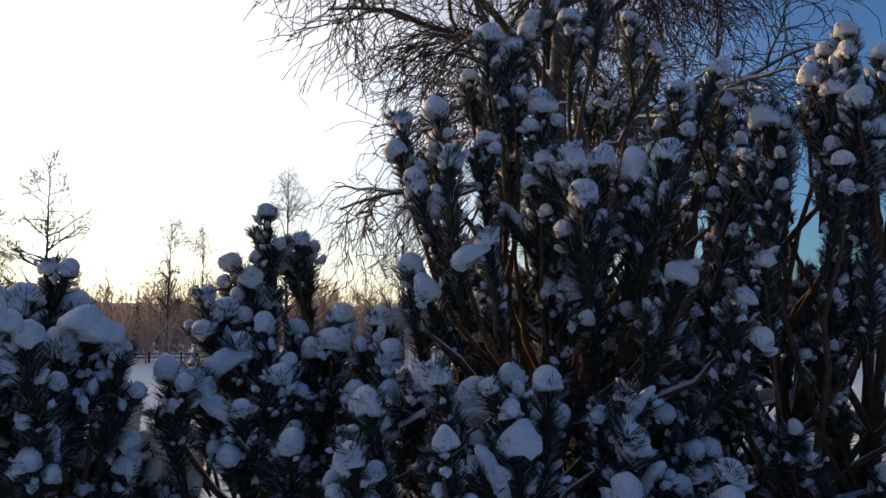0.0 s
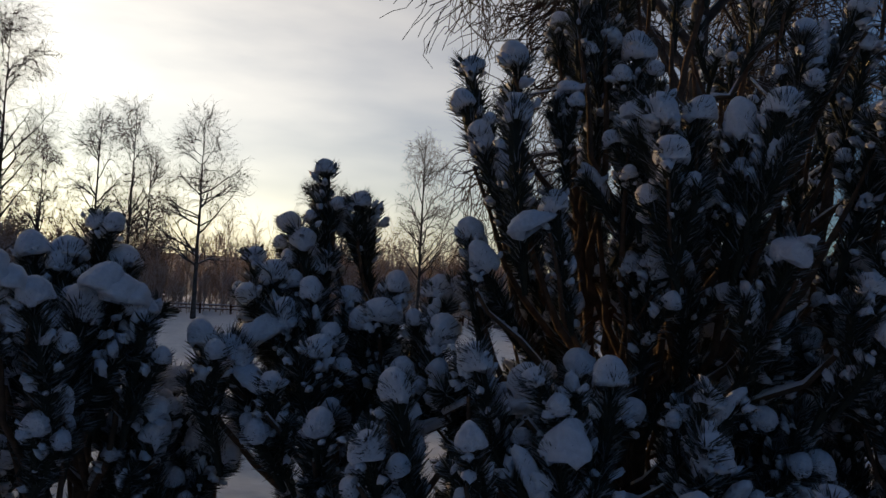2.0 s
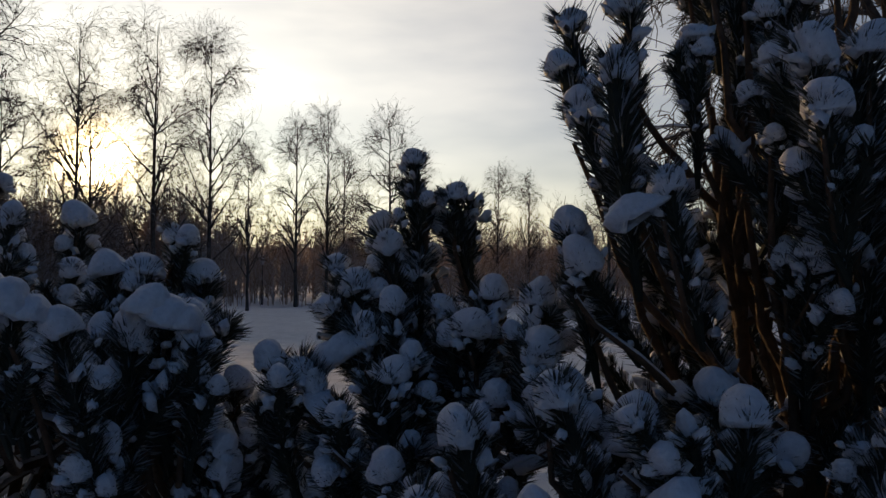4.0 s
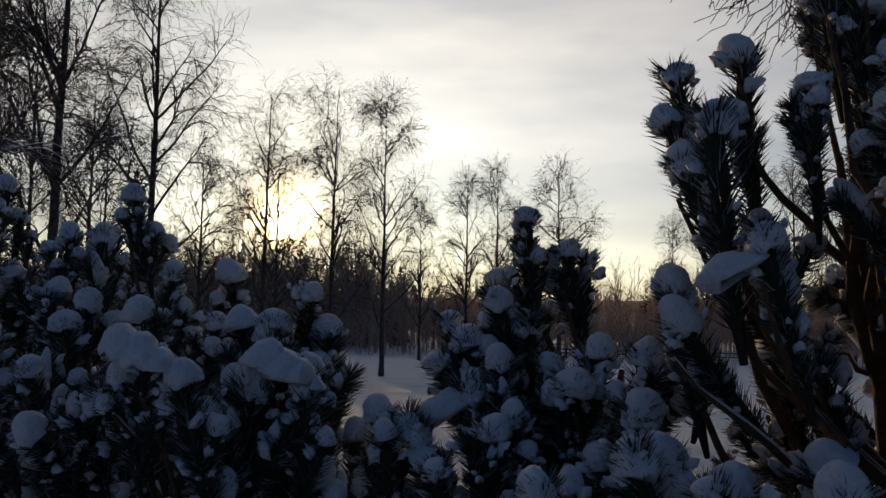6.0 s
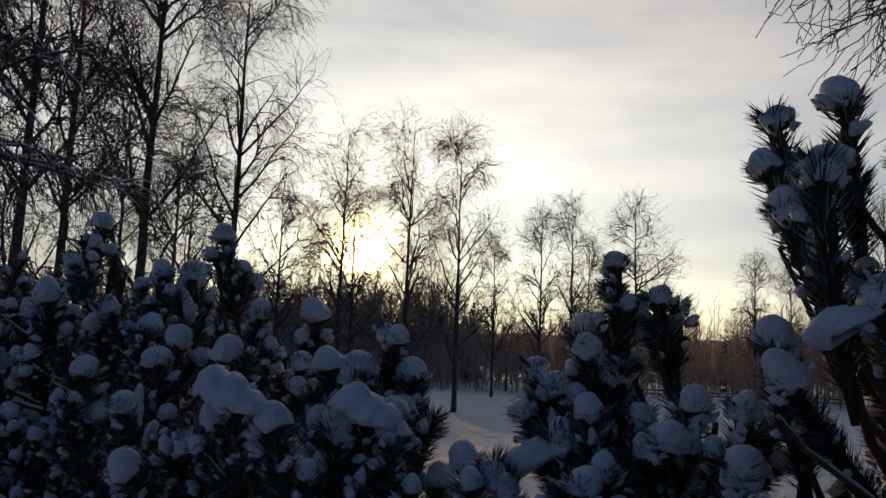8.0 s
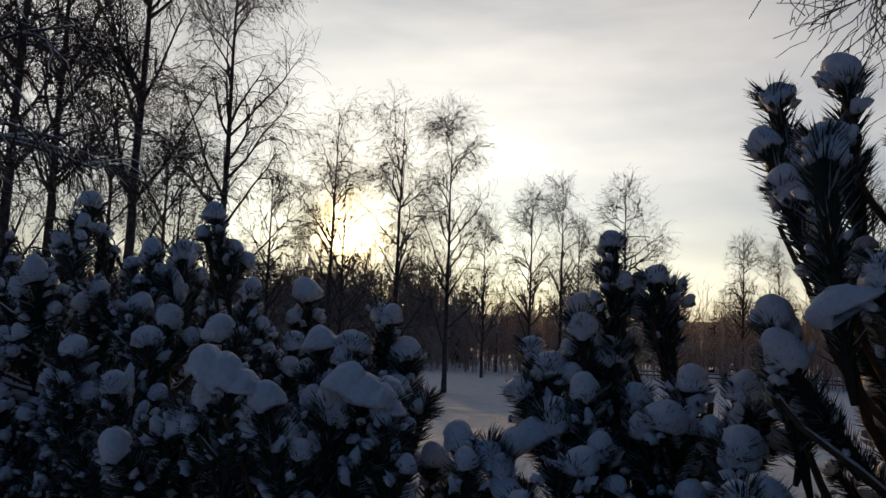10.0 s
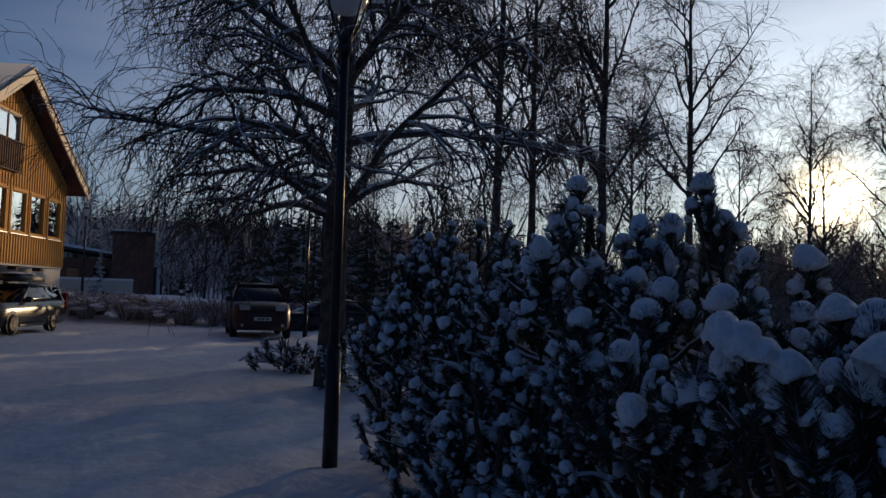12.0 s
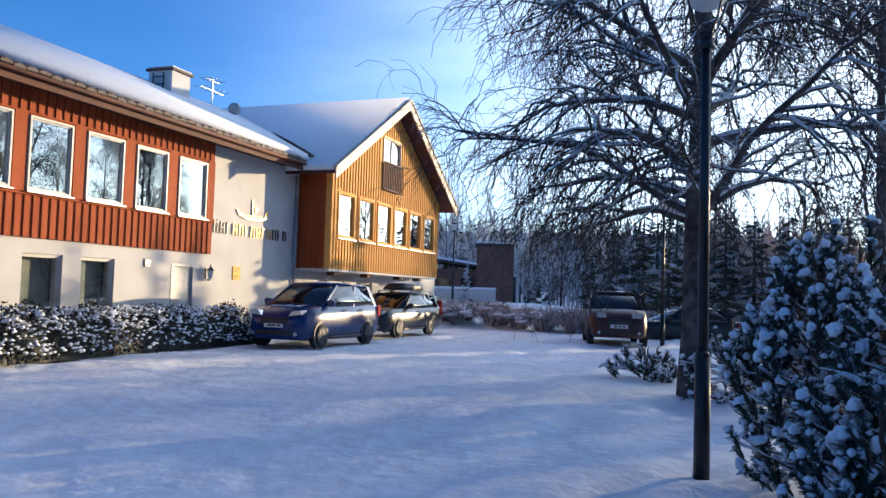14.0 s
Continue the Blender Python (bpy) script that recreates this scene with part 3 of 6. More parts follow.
def shoot_data(seed, L=0.17, needles=230, width=0.0040, bits=6, capped=0.0, laid=False, k=9):
    """A twig end set all round with long stiff needles that flare to the tip, with snow lodged between them."""
    rng = np.random.default_rng(seed)
    t = np.concatenate([rng.uniform(-0.1, 1.0, needles - needles // 3), rng.uniform(0.80, 1.0, needles // 3)])
    a = rng.uniform(0, 6.283, needles)
    bend = rng.normal(0, 0.010, 2)
    base = np.stack([bend[0] * t * t, bend[1] * t * t, L * t], -1)
    out = np.stack([np.cos(a), np.sin(a), 0 * a], -1)
    ang = np.radians(np.where(t > 0.8, rng.uniform(40, 72, needles), rng.uniform(38, 66, needles)))
    ln = rng.uniform(0.050, 0.070, needles) * np.where(t > 0.8, 0.9, 1.0)
    V = needles_of(rng, base, np.array([0, 0, 1.0]), out, ang, ln, width)
    p = Pile().add(V, (np.arange(needles)[:, None] * 4 + np.arange(4)).astype(int))
    z = np.linspace(-0.08, L, 4)
    stem = np.stack([bend[0] * (z / L) ** 2, bend[1] * (z / L) ** 2, z], -1)[None]
    p.add(*tubes(stem, np.array([[0.007, 0.014, 0.017, 0.012]]), 6))
    green = len(p.f)
    for i in range(bits):
        # a tuft of snow held by a few needles, lying along them
        q, aa = rng.uniform(0.25, 1.0) ** 0.7, rng.uniform(0, 6.283)
        sc = rng.uniform(0.5, 1.2)
        v, f = lump_arrays(seed * 7 + i, 0.021 * sc, 0.014 * sc, 0.011 * sc, 0.8, 0.40, 6, 4)
        lift = rng.uniform(0.5, 1.0)
        c, e = math.cos(lift), math.sin(lift)
        v = np.stack([v[:, 0] * c - v[:, 2] * e, v[:, 1], v[:, 0] * e + v[:, 2] * c], -1)
        c, e = math.cos(aa), math.sin(aa)
        v = np.stack([v[:, 0] * c - v[:, 1] * e, v[:, 0] * e + v[:, 1] * c, v[:, 2]], -1)
        p.add(v + np.array([c, e, 0]) * rng.uniform(0.024, 0.044) + np.array([0, 0, L * q + 0.018]), f)
    if capped:
        v, f = cap_arrays(seed * 7 + 90, 0.034 * capped, 0.044 * capped, k, 6)
        p.add(v + np.array([bend[0], bend[1], L + 0.004]), f)
    if laid:
        # snow lying along the upper side of a slanting shoot
        v, f = lump_arrays(seed * 7 + 91, rng.uniform(0.055, 0.080), 0.026, 0.022, 0.5, 0.18, 11, 6)
        p.add(np.stack([v[:, 2] + 0.020, v[:, 1], v[:, 0] + L * rng.uniform(0.70, 0.85)], -1), f)
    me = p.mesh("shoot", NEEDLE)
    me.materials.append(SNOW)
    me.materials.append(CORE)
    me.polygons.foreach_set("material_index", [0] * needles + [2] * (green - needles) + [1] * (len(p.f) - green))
    me.polygons.foreach_set("use_smooth", [False] * green + [True] * (len(p.f) - green))
    return me


def cap_arrays(seed, r, h, k=16, rows=9):
    """A cap of snow on a shoot: a blunt, slightly pointed dome whose ragged hem sinks between the needles."""
    rng = np.random.default_rng(seed)
    off = Vector(rng.uniform(0, 50, 3))
    peak, leanx, leany = rng.uniform(0.75, 1.1), rng.normal(0, 0.14), rng.normal(0, 0.14)
    V = []
    for j in range(rows):
        u = j / (rows - 1)
        for i in range(k):
            a = 2 * math.pi * i / k
            c, e = math.cos(a), math.sin(a)
            if u < 0.72:
                p = u / 0.72 * math.pi / 2
                rr, z = math.sin(p) ** 1.05, math.cos(p) ** peak
            else:
                w = (u - 0.72) / 0.28
                hem = 0.10 + 0.55 * max(0.0, noise.noise(Vector((c * 2.4, e * 2.4, off[1]))) + 0.1)
                rr, z = 1.0 + 0.10 * w - 0.22 * w * w, -hem * w
            q = 1 + noise.noise(Vector((c * rr, e * rr, z)) * 1.3 + off) * 0.30 + noise.noise(Vector((c * rr, e * rr, z)) * 3.3 + off) * 0.11
            V.append(((c * rr + leanx * max(z, 0)) * r * q, (e * rr + leany * max(z, 0)) * r * q, z * h * (0.75 + 0.25 * q)))
    F = [[j * k + i, j * k + k + i, j * k + k + (i + 1) % k, j * k + (i + 1) % k] for j in range(rows - 1) for i in range(k)]
    F += [list(range(k))[::-1], list(range((rows - 1) * k, rows * k))]
    return np.array(V), [f[::-1] if len(f) == k else f for f in F]


SHOOTS = [shoot_data(100 + i, 0.15 + 0.02 * (i % 3), 380, 0.0035, bits=3 + 2 * (i % 4)) for i in range(8)]
SIDE_SHOOTS = [shoot_data(120 + i, 0.13 + 0.02 * (i % 3), 250, 0.0037, bits=2 + 2 * (i % 3), capped=(0.0, 0.9, 0.0, 1.05)[i % 4], laid=i % 4 == 2) for i in range(12)]
FAR_SHOOTS = [shoot_data(140 + i, 0.16, 110, 0.0066, 3 + i % 3) for i in range(5)]
FAR_SIDE = [shoot_data(160 + i, 0.14, 80, 0.0070, 2 + i % 2, capped=(0.0, 1.0, 0.85)[i % 3], laid=i % 3 == 0, k=8) for i in range(6)]


def cap_data(seed, r, h, k=16, rows=9):
    return mesh_of("snow_cap", *cap_arrays(seed, r, h, k, rows), SNOW, True)


CAPS = [cap_data(200 + i, 0.033 + 0.003 * (i % 3), 0.040 + 0.006 * (i % 4)) for i in range(12)]
CLUMPS = [lump_data(300 + i, 0.040, 0.030, 0.026, 0.5, 0.22, 12, 7) for i in range(5)]
DRAPES = [lump_data(350 + i, 0.066 + 0.008 * (i % 3), 0.042, 0.036, 0.5, 0.15, 16, 9) for i in range(6)]
LONGS = [lump_data(330 + i, 0.11, 0.024, 0.020, 0.5, 0.16, 14, 8) for i in range(4)]


def bough(a, b, rise, n=8):
    """A branch from the stem at a that leaves flat and turns up to b."""
    a, b = np.array(a, float), np.array(b, float)
    c = np.array([a[0] + (b[0] - a[0]) * rise, a[1] + (b[1] - a[1]) * rise, a[2] + (b[2] - a[2]) * 0.35])
    t = np.linspace(0, 1, n)[:, None]
    return (1 - t) ** 2 * a + 2 * t * (1 - t) * c + t * t * b


def pine(base, height, tips, fill, radius, label, seed, squash=(1.0, 1.0), low=0.25, cap=1.0, stems=3, long_snow=6, side=0.55, ragged=0.18, far=False, capping=0.90, drapes=0.09, upright=0.9, pillows=(), tall=False):
    rng = np.random.default_rng(seed)
    bx, by = base
    gz = float(ground_at(bx, by)) - 0.08
    ob = thing("dwarf_pine", pose(bx, by, gz), label, "pine bush", "snowy pine bushes")
    ends = [(np.array(t) - (bx, by, gz), True) for t in tips]
    for i in range(fill):
        a, r = rng.uniform(0, 6.283), math.sqrt(rng.uniform(0.02, 1.0))
        top = (height - gz) * (1 - 0.55 * r ** 2.4) * (1 - abs(rng.normal(0, ragged)))
        z = top if rng.uniform() < 0.55 else rng.uniform(low, 1.0) * top
        ends.append((np.array([math.cos(a) * r * radius * squash[0], math.sin(a) * r * radius * squash[1], z]), False))
    tops, sides = (FAR_SHOOTS, FAR_SIDE) if far else (SHOOTS, SIDE_SHOOTS)
    lines, radii, stem_at = [], [], []
    for s in range(stems):
        a = rng.uniform(0, 6.283)
        o = np.array([math.cos(a), math.sin(a), 0]) * radius * 0.10
        lean = np.array([math.cos(a), math.sin(a), 0]) * radius * 0.22
        P = np.linspace(0, 1, 8)[:, None] * (lean + np.array([0, 0, (height - gz) * 0.86])) + o + rng.normal(0, 0.016, (8, 3))
        lines.append(P)
        radii.append(np.linspace(0.036, 0.008, 8))
        stem_at.append(P)
    for e, hero in ends:
        P = stem_at[rng.integers(stems)]
        h = np.clip(e[2] * rng.uniform(0.45, 0.8), 0.05, None)
        k = np.argmin(np.abs(P[:, 2] - h))
        b = bough(P[k], e - np.array([0, 0, 0.10]), rng.uniform(0.5, 0.9))
        b[2:-1] += rng.normal(0, 0.010, (5, 3))
        lines.append(b)
        radii.append(np.linspace(min(0.018, 0.007 + 0.008 * np.linalg.norm(e - P[k])), 0.0045, 8))
        d = unit(b[-1] - b[-3])
        d = unit(d + np.array([0, 0, upright]) + rng.normal(0, 0.14, 3))
        M = Vector(d).to_track_quat("Z", "X").to_matrix().to_4x4()
        sc = cap * rng.uniform(0.80, 1.15) * (1.05 if hero else 0.95)
        foot = e - d * (0.205 * sc)
        S = Matrix.Translation(foot) @ M @ pose(0, 0, 0, 0, 0, rng.uniform(0, 360)) @ Matrix.Diagonal((sc, sc, sc, 1))
        child("shoot", tops[rng.integers(len(tops))], ob, S)
        if hero or rng.uniform() < capping:
            cs = sc * (rng.uniform(0.88, 1.12) if hero else rng.uniform(0.55, 1.0))
            tilt = M.to_quaternion().slerp(Euler((0, 0, 0)).to_quaternion(), 0.35).to_matrix().to_4x4()
            C = Matrix.Translation(e - d * 0.044 * cs) @ tilt @ pose(0, 0, 0, 0, 0, rng.uniform(0, 360)) @ Matrix.Diagonal((cs, cs, cs * rng.uniform(0.8, 1.15), 1))
            child("snow_cap", CAPS[rng.integers(len(CAPS))], ob, C)
            # some caps have run together into a longer pillow over the neighbouring shoots
            if rng.uniform() < drapes:
                o = rng.uniform(0, 6.283)
                D = Matrix.Translation(e + np.array([math.cos(o) * 0.055, math.sin(o) * 0.055, -0.085])) @ pose(0, 0, 0, 0, rng.uniform(10, 32), math.degrees(o)) @ Matrix.Diagonal((sc, sc, sc, 1))
                child("snow_cap", DRAPES[rng.integers(len(DRAPES))], ob, D)
        if hero or tall:
            # last year's length of the same twig, still set with needles
            d0 = unit(d * 0.6 + unit(b[-1] - b[-3]) * 0.6)
            s0 = sc * rng.uniform(0.8, 0.95)
            S = Matrix.Translation(foot - d0 * 0.13 * sc) @ Vector(d0).to_track_quat("Z", "X").to_matrix().to_4x4() @ pose(0, 0, 0, 0, 0, rng.uniform(0, 360)) @ Matrix.Diagonal((s0, s0, s0, 1))
            child("shoot", tops[rng.integers(len(tops))], ob, S)
        # further shoots in a whorl lower on the same twig
        turn = rng.uniform(0, 6.283)
        for j in range(4):
            if rng.uniform() > ((0.5 if tall else 0.85) if hero else side):
                continue
            aa = turn + j * 1.571 + rng.normal(0, 0.25)
            o = np.array([math.cos(aa), math.sin(aa), rng.normal(0, 0.1)])
            q = foot - d * rng.uniform(-0.02, 0.10) + o * 0.016
            dd = unit(d * 1.0 + o * (rng.uniform(0.25, 0.6) if hero else rng.uniform(0.4, 1.05)) + np.array([0, 0, 0.1]))
            s2 = sc * rng.uniform(0.62, 0.95)
            M2 = Vector(dd).to_track_quat("Z", "X").to_matrix().to_4x4()
            child("shoot", sides[rng.integers(len(sides))], ob, Matrix.Translation(q) @ M2 @ pose(0, 0, 0, 0, 0, rng.uniform(-35, 35)) @ Matrix.Diagonal((s2, s2, s2, 1)))
    for i in range(long_snow * 3):
        b = lines[stems + rng.integers(len(ends))]
        k = rng.integers(3, 6)
        d = unit(b[k + 1] - b[k])
        if abs(d[2]) > 0.62:
            continue
        M = Vector(d).to_track_quat("X", "Z").to_matrix().to_4x4()
        sc = rng.uniform(0.6, 1.1)
        child("snow_ridge", LONGS[rng.integers(len(LONGS))], ob, Matrix.Translation(b[k] + np.array([0, 0, 0.02])) @ M @ Matrix.Diagonal((sc, sc * 0.8, sc * 0.8, 1)))
    for x, y, z, turn, tip, sc in pillows:
        # a broad pillow that several shoots bear together
        for k in range(-1, 2):
            o, c = radians(turn), 1.15 * sc * (1 - 0.13 * abs(k)) * rng.uniform(0.9, 1.1)
            spot = (x - bx + math.cos(o) * k * 0.034, y - by + math.sin(o) * k * 0.034, z - gz - 0.05 - k * 0.034 * math.tan(radians(tip)))
            child("snow_pillow", CAPS[rng.integers(len(CAPS))], ob, Matrix.Translation(spot) @ pose(0, 0, 0, 0, tip * 0.6, turn) @ Matrix.Diagonal((c, c * 1.25, c * 0.95, 1)))
    A, R = np.array(lines), np.array(radii)
    child("stem", Pile().add(*tubes(A, R, 6)).mesh("stem", PINE_BARK, True), ob, None, "red-brown branching pine stem")
    # snow lying along the flatter stretches of the boughs
    A, R = A[stems:], R[stems:]
    T = unit(np.gradient(A, axis=1))
    flat = np.clip(1.15 - np.abs(T[..., 2]) * 1.25, 0, 1)
    child("bough_snow", Pile().add(*tubes(A + np.array([0, 0, 1.0]) * (R * 0.8)[..., None], (R * 0.9 + 0.008) * flat * rng.uniform(0.4, 1.25, R.shape) + 0.0005, 6)).mesh("bough_snow", SNOW, True), ob, None, "snow lying along the boughs")
    return ob


PINE = "dwarf pine with snow caps on its upright shoots"
pine((1.95, 0.52), 1.55, [(1.86, 0.58, 1.74), (1.88, 0.48, 1.66), (1.77, 0.62, 1.53), (1.96, 0.71, 1.59), (1.76, 0.75, 1.48), (1.72, 0.69, 1.44), (1.64, 0.56, 1.39), (1.75, 0.47, 1.38), (1.67, 0.75, 1.37), (1.64, 0.63, 1.32), (1.83, 0.57, 1.47), (1.71, 0.33, 1.42), (1.67, 0.23, 1.41), (1.83, 0.16, 1.40), (1.61, 0.37, 1.35), (1.52, 0.80, 1.27), (1.53, 0.75, 1.24), (1.53, 0.71, 1.21), (1.50, 0.51, 1.25), (1.40, 0.60, 1.17), (1.55, 0.48, 1.27), (1.38, 0.30, 1.18), (1.34, 0.13, 1.24), (1.31, 0.00, 1.21), (1.53, 0.20, 1.31), (1.32, 0.47, 1.09), (1.23, 0.33, 1.08)],
     18, 0.42, "narrow dwarf pine with a double leading shoot capped with snow", 1, stems=3, long_snow=5, low=0.5)
pine((1.75, 1.15), 1.35, [(1.71, 1.17, 1.54), (1.60, 1.29, 1.47), (1.66, 1.21, 1.47), (1.73, 1.10, 1.46), (1.50, 0.97, 1.37), (1.52, 1.24, 1.31), (1.58, 1.16, 1.32), (1.49, 1.04, 1.31), (1.34, 1.07, 1.22), (1.26, 1.00, 1.12), (1.33, 1.14, 1.26), (1.47, 0.92, 1.12), (1.87, 0.98, 1.11), (1.76, 1.01, 1.18), (1.98, 0.88, 1.04), (1.69, 0.83, 0.98), (1.48, 0.87, 1.03), (1.70, 0.74, 0.98), (1.09, 1.08, 1.39), (1.13, 1.02, 1.36), (1.07, 1.13, 1.35), (1.34, 0.94, 1.37), (1.38, 0.90, 1.34), (1.33, 1.00, 1.33)],
     22, 0.40, "low dwarf pine with thick pillows of snow", 2, stems=3, long_snow=12, low=0.40, drapes=0.04, pillows=[(1.34, 0.94, 1.38, -60, 22, 1.1), (1.08, 1.08, 1.41, -50, 24, 1.0)])
pine((1.95, -0.35), 2.15, [(1.73, 0.18, 2.03), (1.48, 0.055, 1.85), (1.61, 0.15, 1.80), (1.76, 0.05, 2.08), (1.39, -0.03, 1.62), (1.33, -0.28, 1.75), (1.53, -0.23, 1.87), (1.42, -0.28, 1.86), (1.47, -0.38, 1.87), (1.55, 0.15, 1.56), (1.46, 0.13, 1.48), (2.01, -0.09, 2.26), (1.81, -0.21, 2.16), (1.76, -0.29, 2.11), (1.42, -0.47, 1.84), (1.36, -0.54, 1.88), (1.70, -0.76, 2.11), (1.69, -0.89, 2.13), (1.33, -0.57, 1.54), (1.50, -0.83, 1.90), (1.33, -0.74, 1.47), (1.72, -0.10, 1.98), (2.03, -0.33, 2.48), (1.82, -0.40, 2.43), (1.89, -0.64, 2.46), (1.79, -0.70, 2.31), (1.77, -0.12, 2.34), (1.76, -0.20, 2.30), (1.67, -0.87, 2.22), (1.61, -0.69, 2.13), (1.89, -0.53, 2.57), (2.10, -0.39, 2.70)],
     115, 0.62, "tall mountain pine with open snowy boughs and capped shoots", 3, stems=4, long_snow=0, low=0.3, capping=0.55, drapes=0.03, upright=0.55, side=0.42, tall=True)
pine((1.75, -1.25), 2.15, [(1.60, -1.26, 2.36), (1.52, -1.21, 2.25), (1.55, -1.09, 2.17), (1.49, -1.13, 2.13), (1.35, -1.11, 2.05), (1.28, -1.01, 1.85), (1.34, -0.80, 1.57), (1.41, -0.79, 1.87), (1.58, -0.95, 2.06), (1.57, -1.01, 2.03), (1.68, -1.45, 2.31), (1.43, -1.31, 2.00)],
     110, 0.60, "tall mountain pine with snow on every shoot", 4, stems=4, long_snow=0, low=0.2, capping=0.50, drapes=0.03, upright=0.55, side=0.42, tall=True)
pine((2.65, -0.95), 2.75, [], 170, 0.90, "tall dark mountain pine standing behind the others", 14, stems=4, long_snow=3, low=0.15, capping=0.25, drapes=0.02, far=True)
pine((1.45, -0.15), 1.05, [(1.16, 0.14, 1.27), (1.11, 0.03, 1.24), (1.17, 0.30, 1.21), (1.08, 0.34, 1.10), (0.97, 0.14, 1.14), (1.06, -0.04, 1.14), (1.21, -0.15, 1.26), (1.25, -0.37, 1.21), (1.16, -0.35, 1.12), (1.05, -0.55, 1.06), (1.06, -0.30, 1.02), (1.16, -0.48, 1.00), (0.97, -0.16, 0.99), (1.09, 0.44, 0.95)],
     55, 0.55, "low spreading pine with long needles and snow-laden boughs", 5, squash=(0.75, 1.3), stems=3, long_snow=3, low=0.4, cap=0.95, capping=0.45)
pine((2.05, 2.15), 1.62, [(1.92, 2.09, 1.90), (1.61, 2.63, 1.67), (1.79, 2.54, 1.62), (2.02, 2.52, 1.78), (2.09, 2.42, 1.78), (1.49, 1.54, 1.49), (1.29, 1.31, 1.40), (1.96, 1.90, 1.62), (2.14, 1.81, 1.64), (1.76, 1.33, 1.44), (1.76, 1.50, 1.46), (1.82, 2.32, 1.56), (1.76, 2.05, 1.53), (1.47, 2.15, 1.42), (1.35, 1.80, 1.33), (1.11, 1.46, 1.21), (1.65, 2.05, 1.46), (1.26, 1.39, 1.28), (1.29, 1.17, 1.27), (1.99, 3.10, 1.84), (2.05, 2.09, 1.78), (1.83, 1.21, 1.45)],
     130, 0.95, "broad dwarf pine packed with snow-capped shoots", 6, squash=(0.85, 1.0), cap=1.08, stems=5, long_snow=10, low=0.3)
pine((2.75, 3.75), 2.05, [(2.40, 3.50, 2.12), (1.89, 2.68, 1.63), (1.50, 2.46, 1.65)], 190, 1.15, "broad dwarf pine packed with snow-capped shoots", 7, squash=(1.0, 1.05), far=True, cap=1.25, stems=5, long_snow=12, low=0.15)
pine((2.98, 5.7), 2.15, [(2.29, 5.81, 1.37)], 190, 1.18, "broad dwarf pine with dense frosted shoots", 8, squash=(0.9, 1.0), far=True, cap=1.25, stems=5, long_snow=10, low=0.1)
pine((1.95, 3.4), 1.15, [], 70, 0.75, "low spreading dwarf pine under fresh snow", 9, squash=(0.8, 1.3), stems=4, long_snow=10, low=0.1)
pine((3.9, 4.6), 1.9, [], 60, 1.0, "dwarf pine under fresh snow", 10, far=True, stems=4, long_snow=4, low=0.4)
pine((1.62, 0.86), 0.98, [(1.55, 0.95, 1.10), (1.72, 0.90, 1.06)], 26, 0.34, "small young pine with capped shoots between the bushes", 15, stems=2, long_snow=3, low=0.5, cap=0.8)
pine((4.35, 11.6), 1.35, [], 70, 0.9, "snowy dwarf pine at the foot of the old birch", 12, far=True, stems=4, long_snow=6, low=0.1, cap=1.1)
pine((3.75, 14.6), 0.7, [], 40, 0.75, "small snow-laden pine beside the drive", 13, far=True, stems=3, long_snow=4, low=0.1, cap=1.1)


# ---- the house: s = -x runs along the front, o = y out of it towards the drive, z up ----
HOUSE = Matrix.Translation((-6.04, 20.85, 0)) @ pose(0, 0, 0, 0, 0, -110.4)


def sbox(s0, s1, o0, o1, z0, z1, bevel=0.0):
    """A block on the house: s along the front, o outward from it."""
    return box(-s1, -s0, o0, o1, z0, z1, bevel)


def add_sbox(bm, s0, s1, o0, o1, z0, z1, bevel=0.0):
    return add_box(bm, -s1, -s0, o0, o1, z0, z1, bevel)


def pierced(s0, s1, o0, o1, z0, z1, holes):
    """A wall slab with rectangular openings (s0, s1, z0, z1) right through it."""
    ss = sorted({s0, s1, *[h[0] for h in holes], *[h[1] for h in holes]})
    zs = sorted({z0, z1, *[h[2] for h in holes], *[h[3] for h in holes]})
    bm = bmesh.new()
    for a, b in zip(ss, ss[1:]):
        run = None
        for c, d in zip(zs, zs[1:]):
            open_here = any(h[0] <= a and b <= h[1] and h[2] <= c and d <= h[3] for h in holes)
            if open_here:
                if run:
                    add_sbox(bm, a, b, o0, o1, *run)
                run = None
            else:
                run = (run[0], d) if run else (c, d)
        if run:
            add_sbox(bm, a, b, o0, o1, *run)
    bmesh.ops.remove_doubles(bm, verts=bm.verts, dist=1e-5)
    return bm


house = thing("hotel_building", HOUSE, "long white rendered building with red-brown boarding and snow roofs", "building")
WIN_UP = [(-7.37 + i * 1.483, -6.27 + i * 1.483, 3.17, 4.60) for i in range(-4, 0)] + [(-5.87, -4.79, 3.17, 4.62), (-4.38, -3.30, 3.17, 4.61), (-2.89, -1.82, 3.16, 4.60), (-1.39, -0.28, 3.16, 4.59), (-7.37, -6.27, 3.18, 4.63)]
WIN_LOW = [(-5.80, -4.80, 0.75, 1.97), (-4.30, -3.33, 0.75, 1.97), (-7.4, -6.3, 0.75, 1.97), (-9.2, -8.1, 0.75, 1.97)]
DOOR = (-1.42, -0.53, 0.05, 1.96)
WIN_UNDER = [(7.1, 8.0, 0.75, 1.75), (9.4, 10.3, 0.75, 1.75), (12.0, 12.9, 0.9, 1.75)]
W0, W1 = -14.0, 17.2
part("wall", pierced(W0, W1, -0.30, 0.0, -0.2, 5.25, WIN_UP + WIN_LOW + [DOOR] + WIN_UNDER), WHITE_WALL, house)
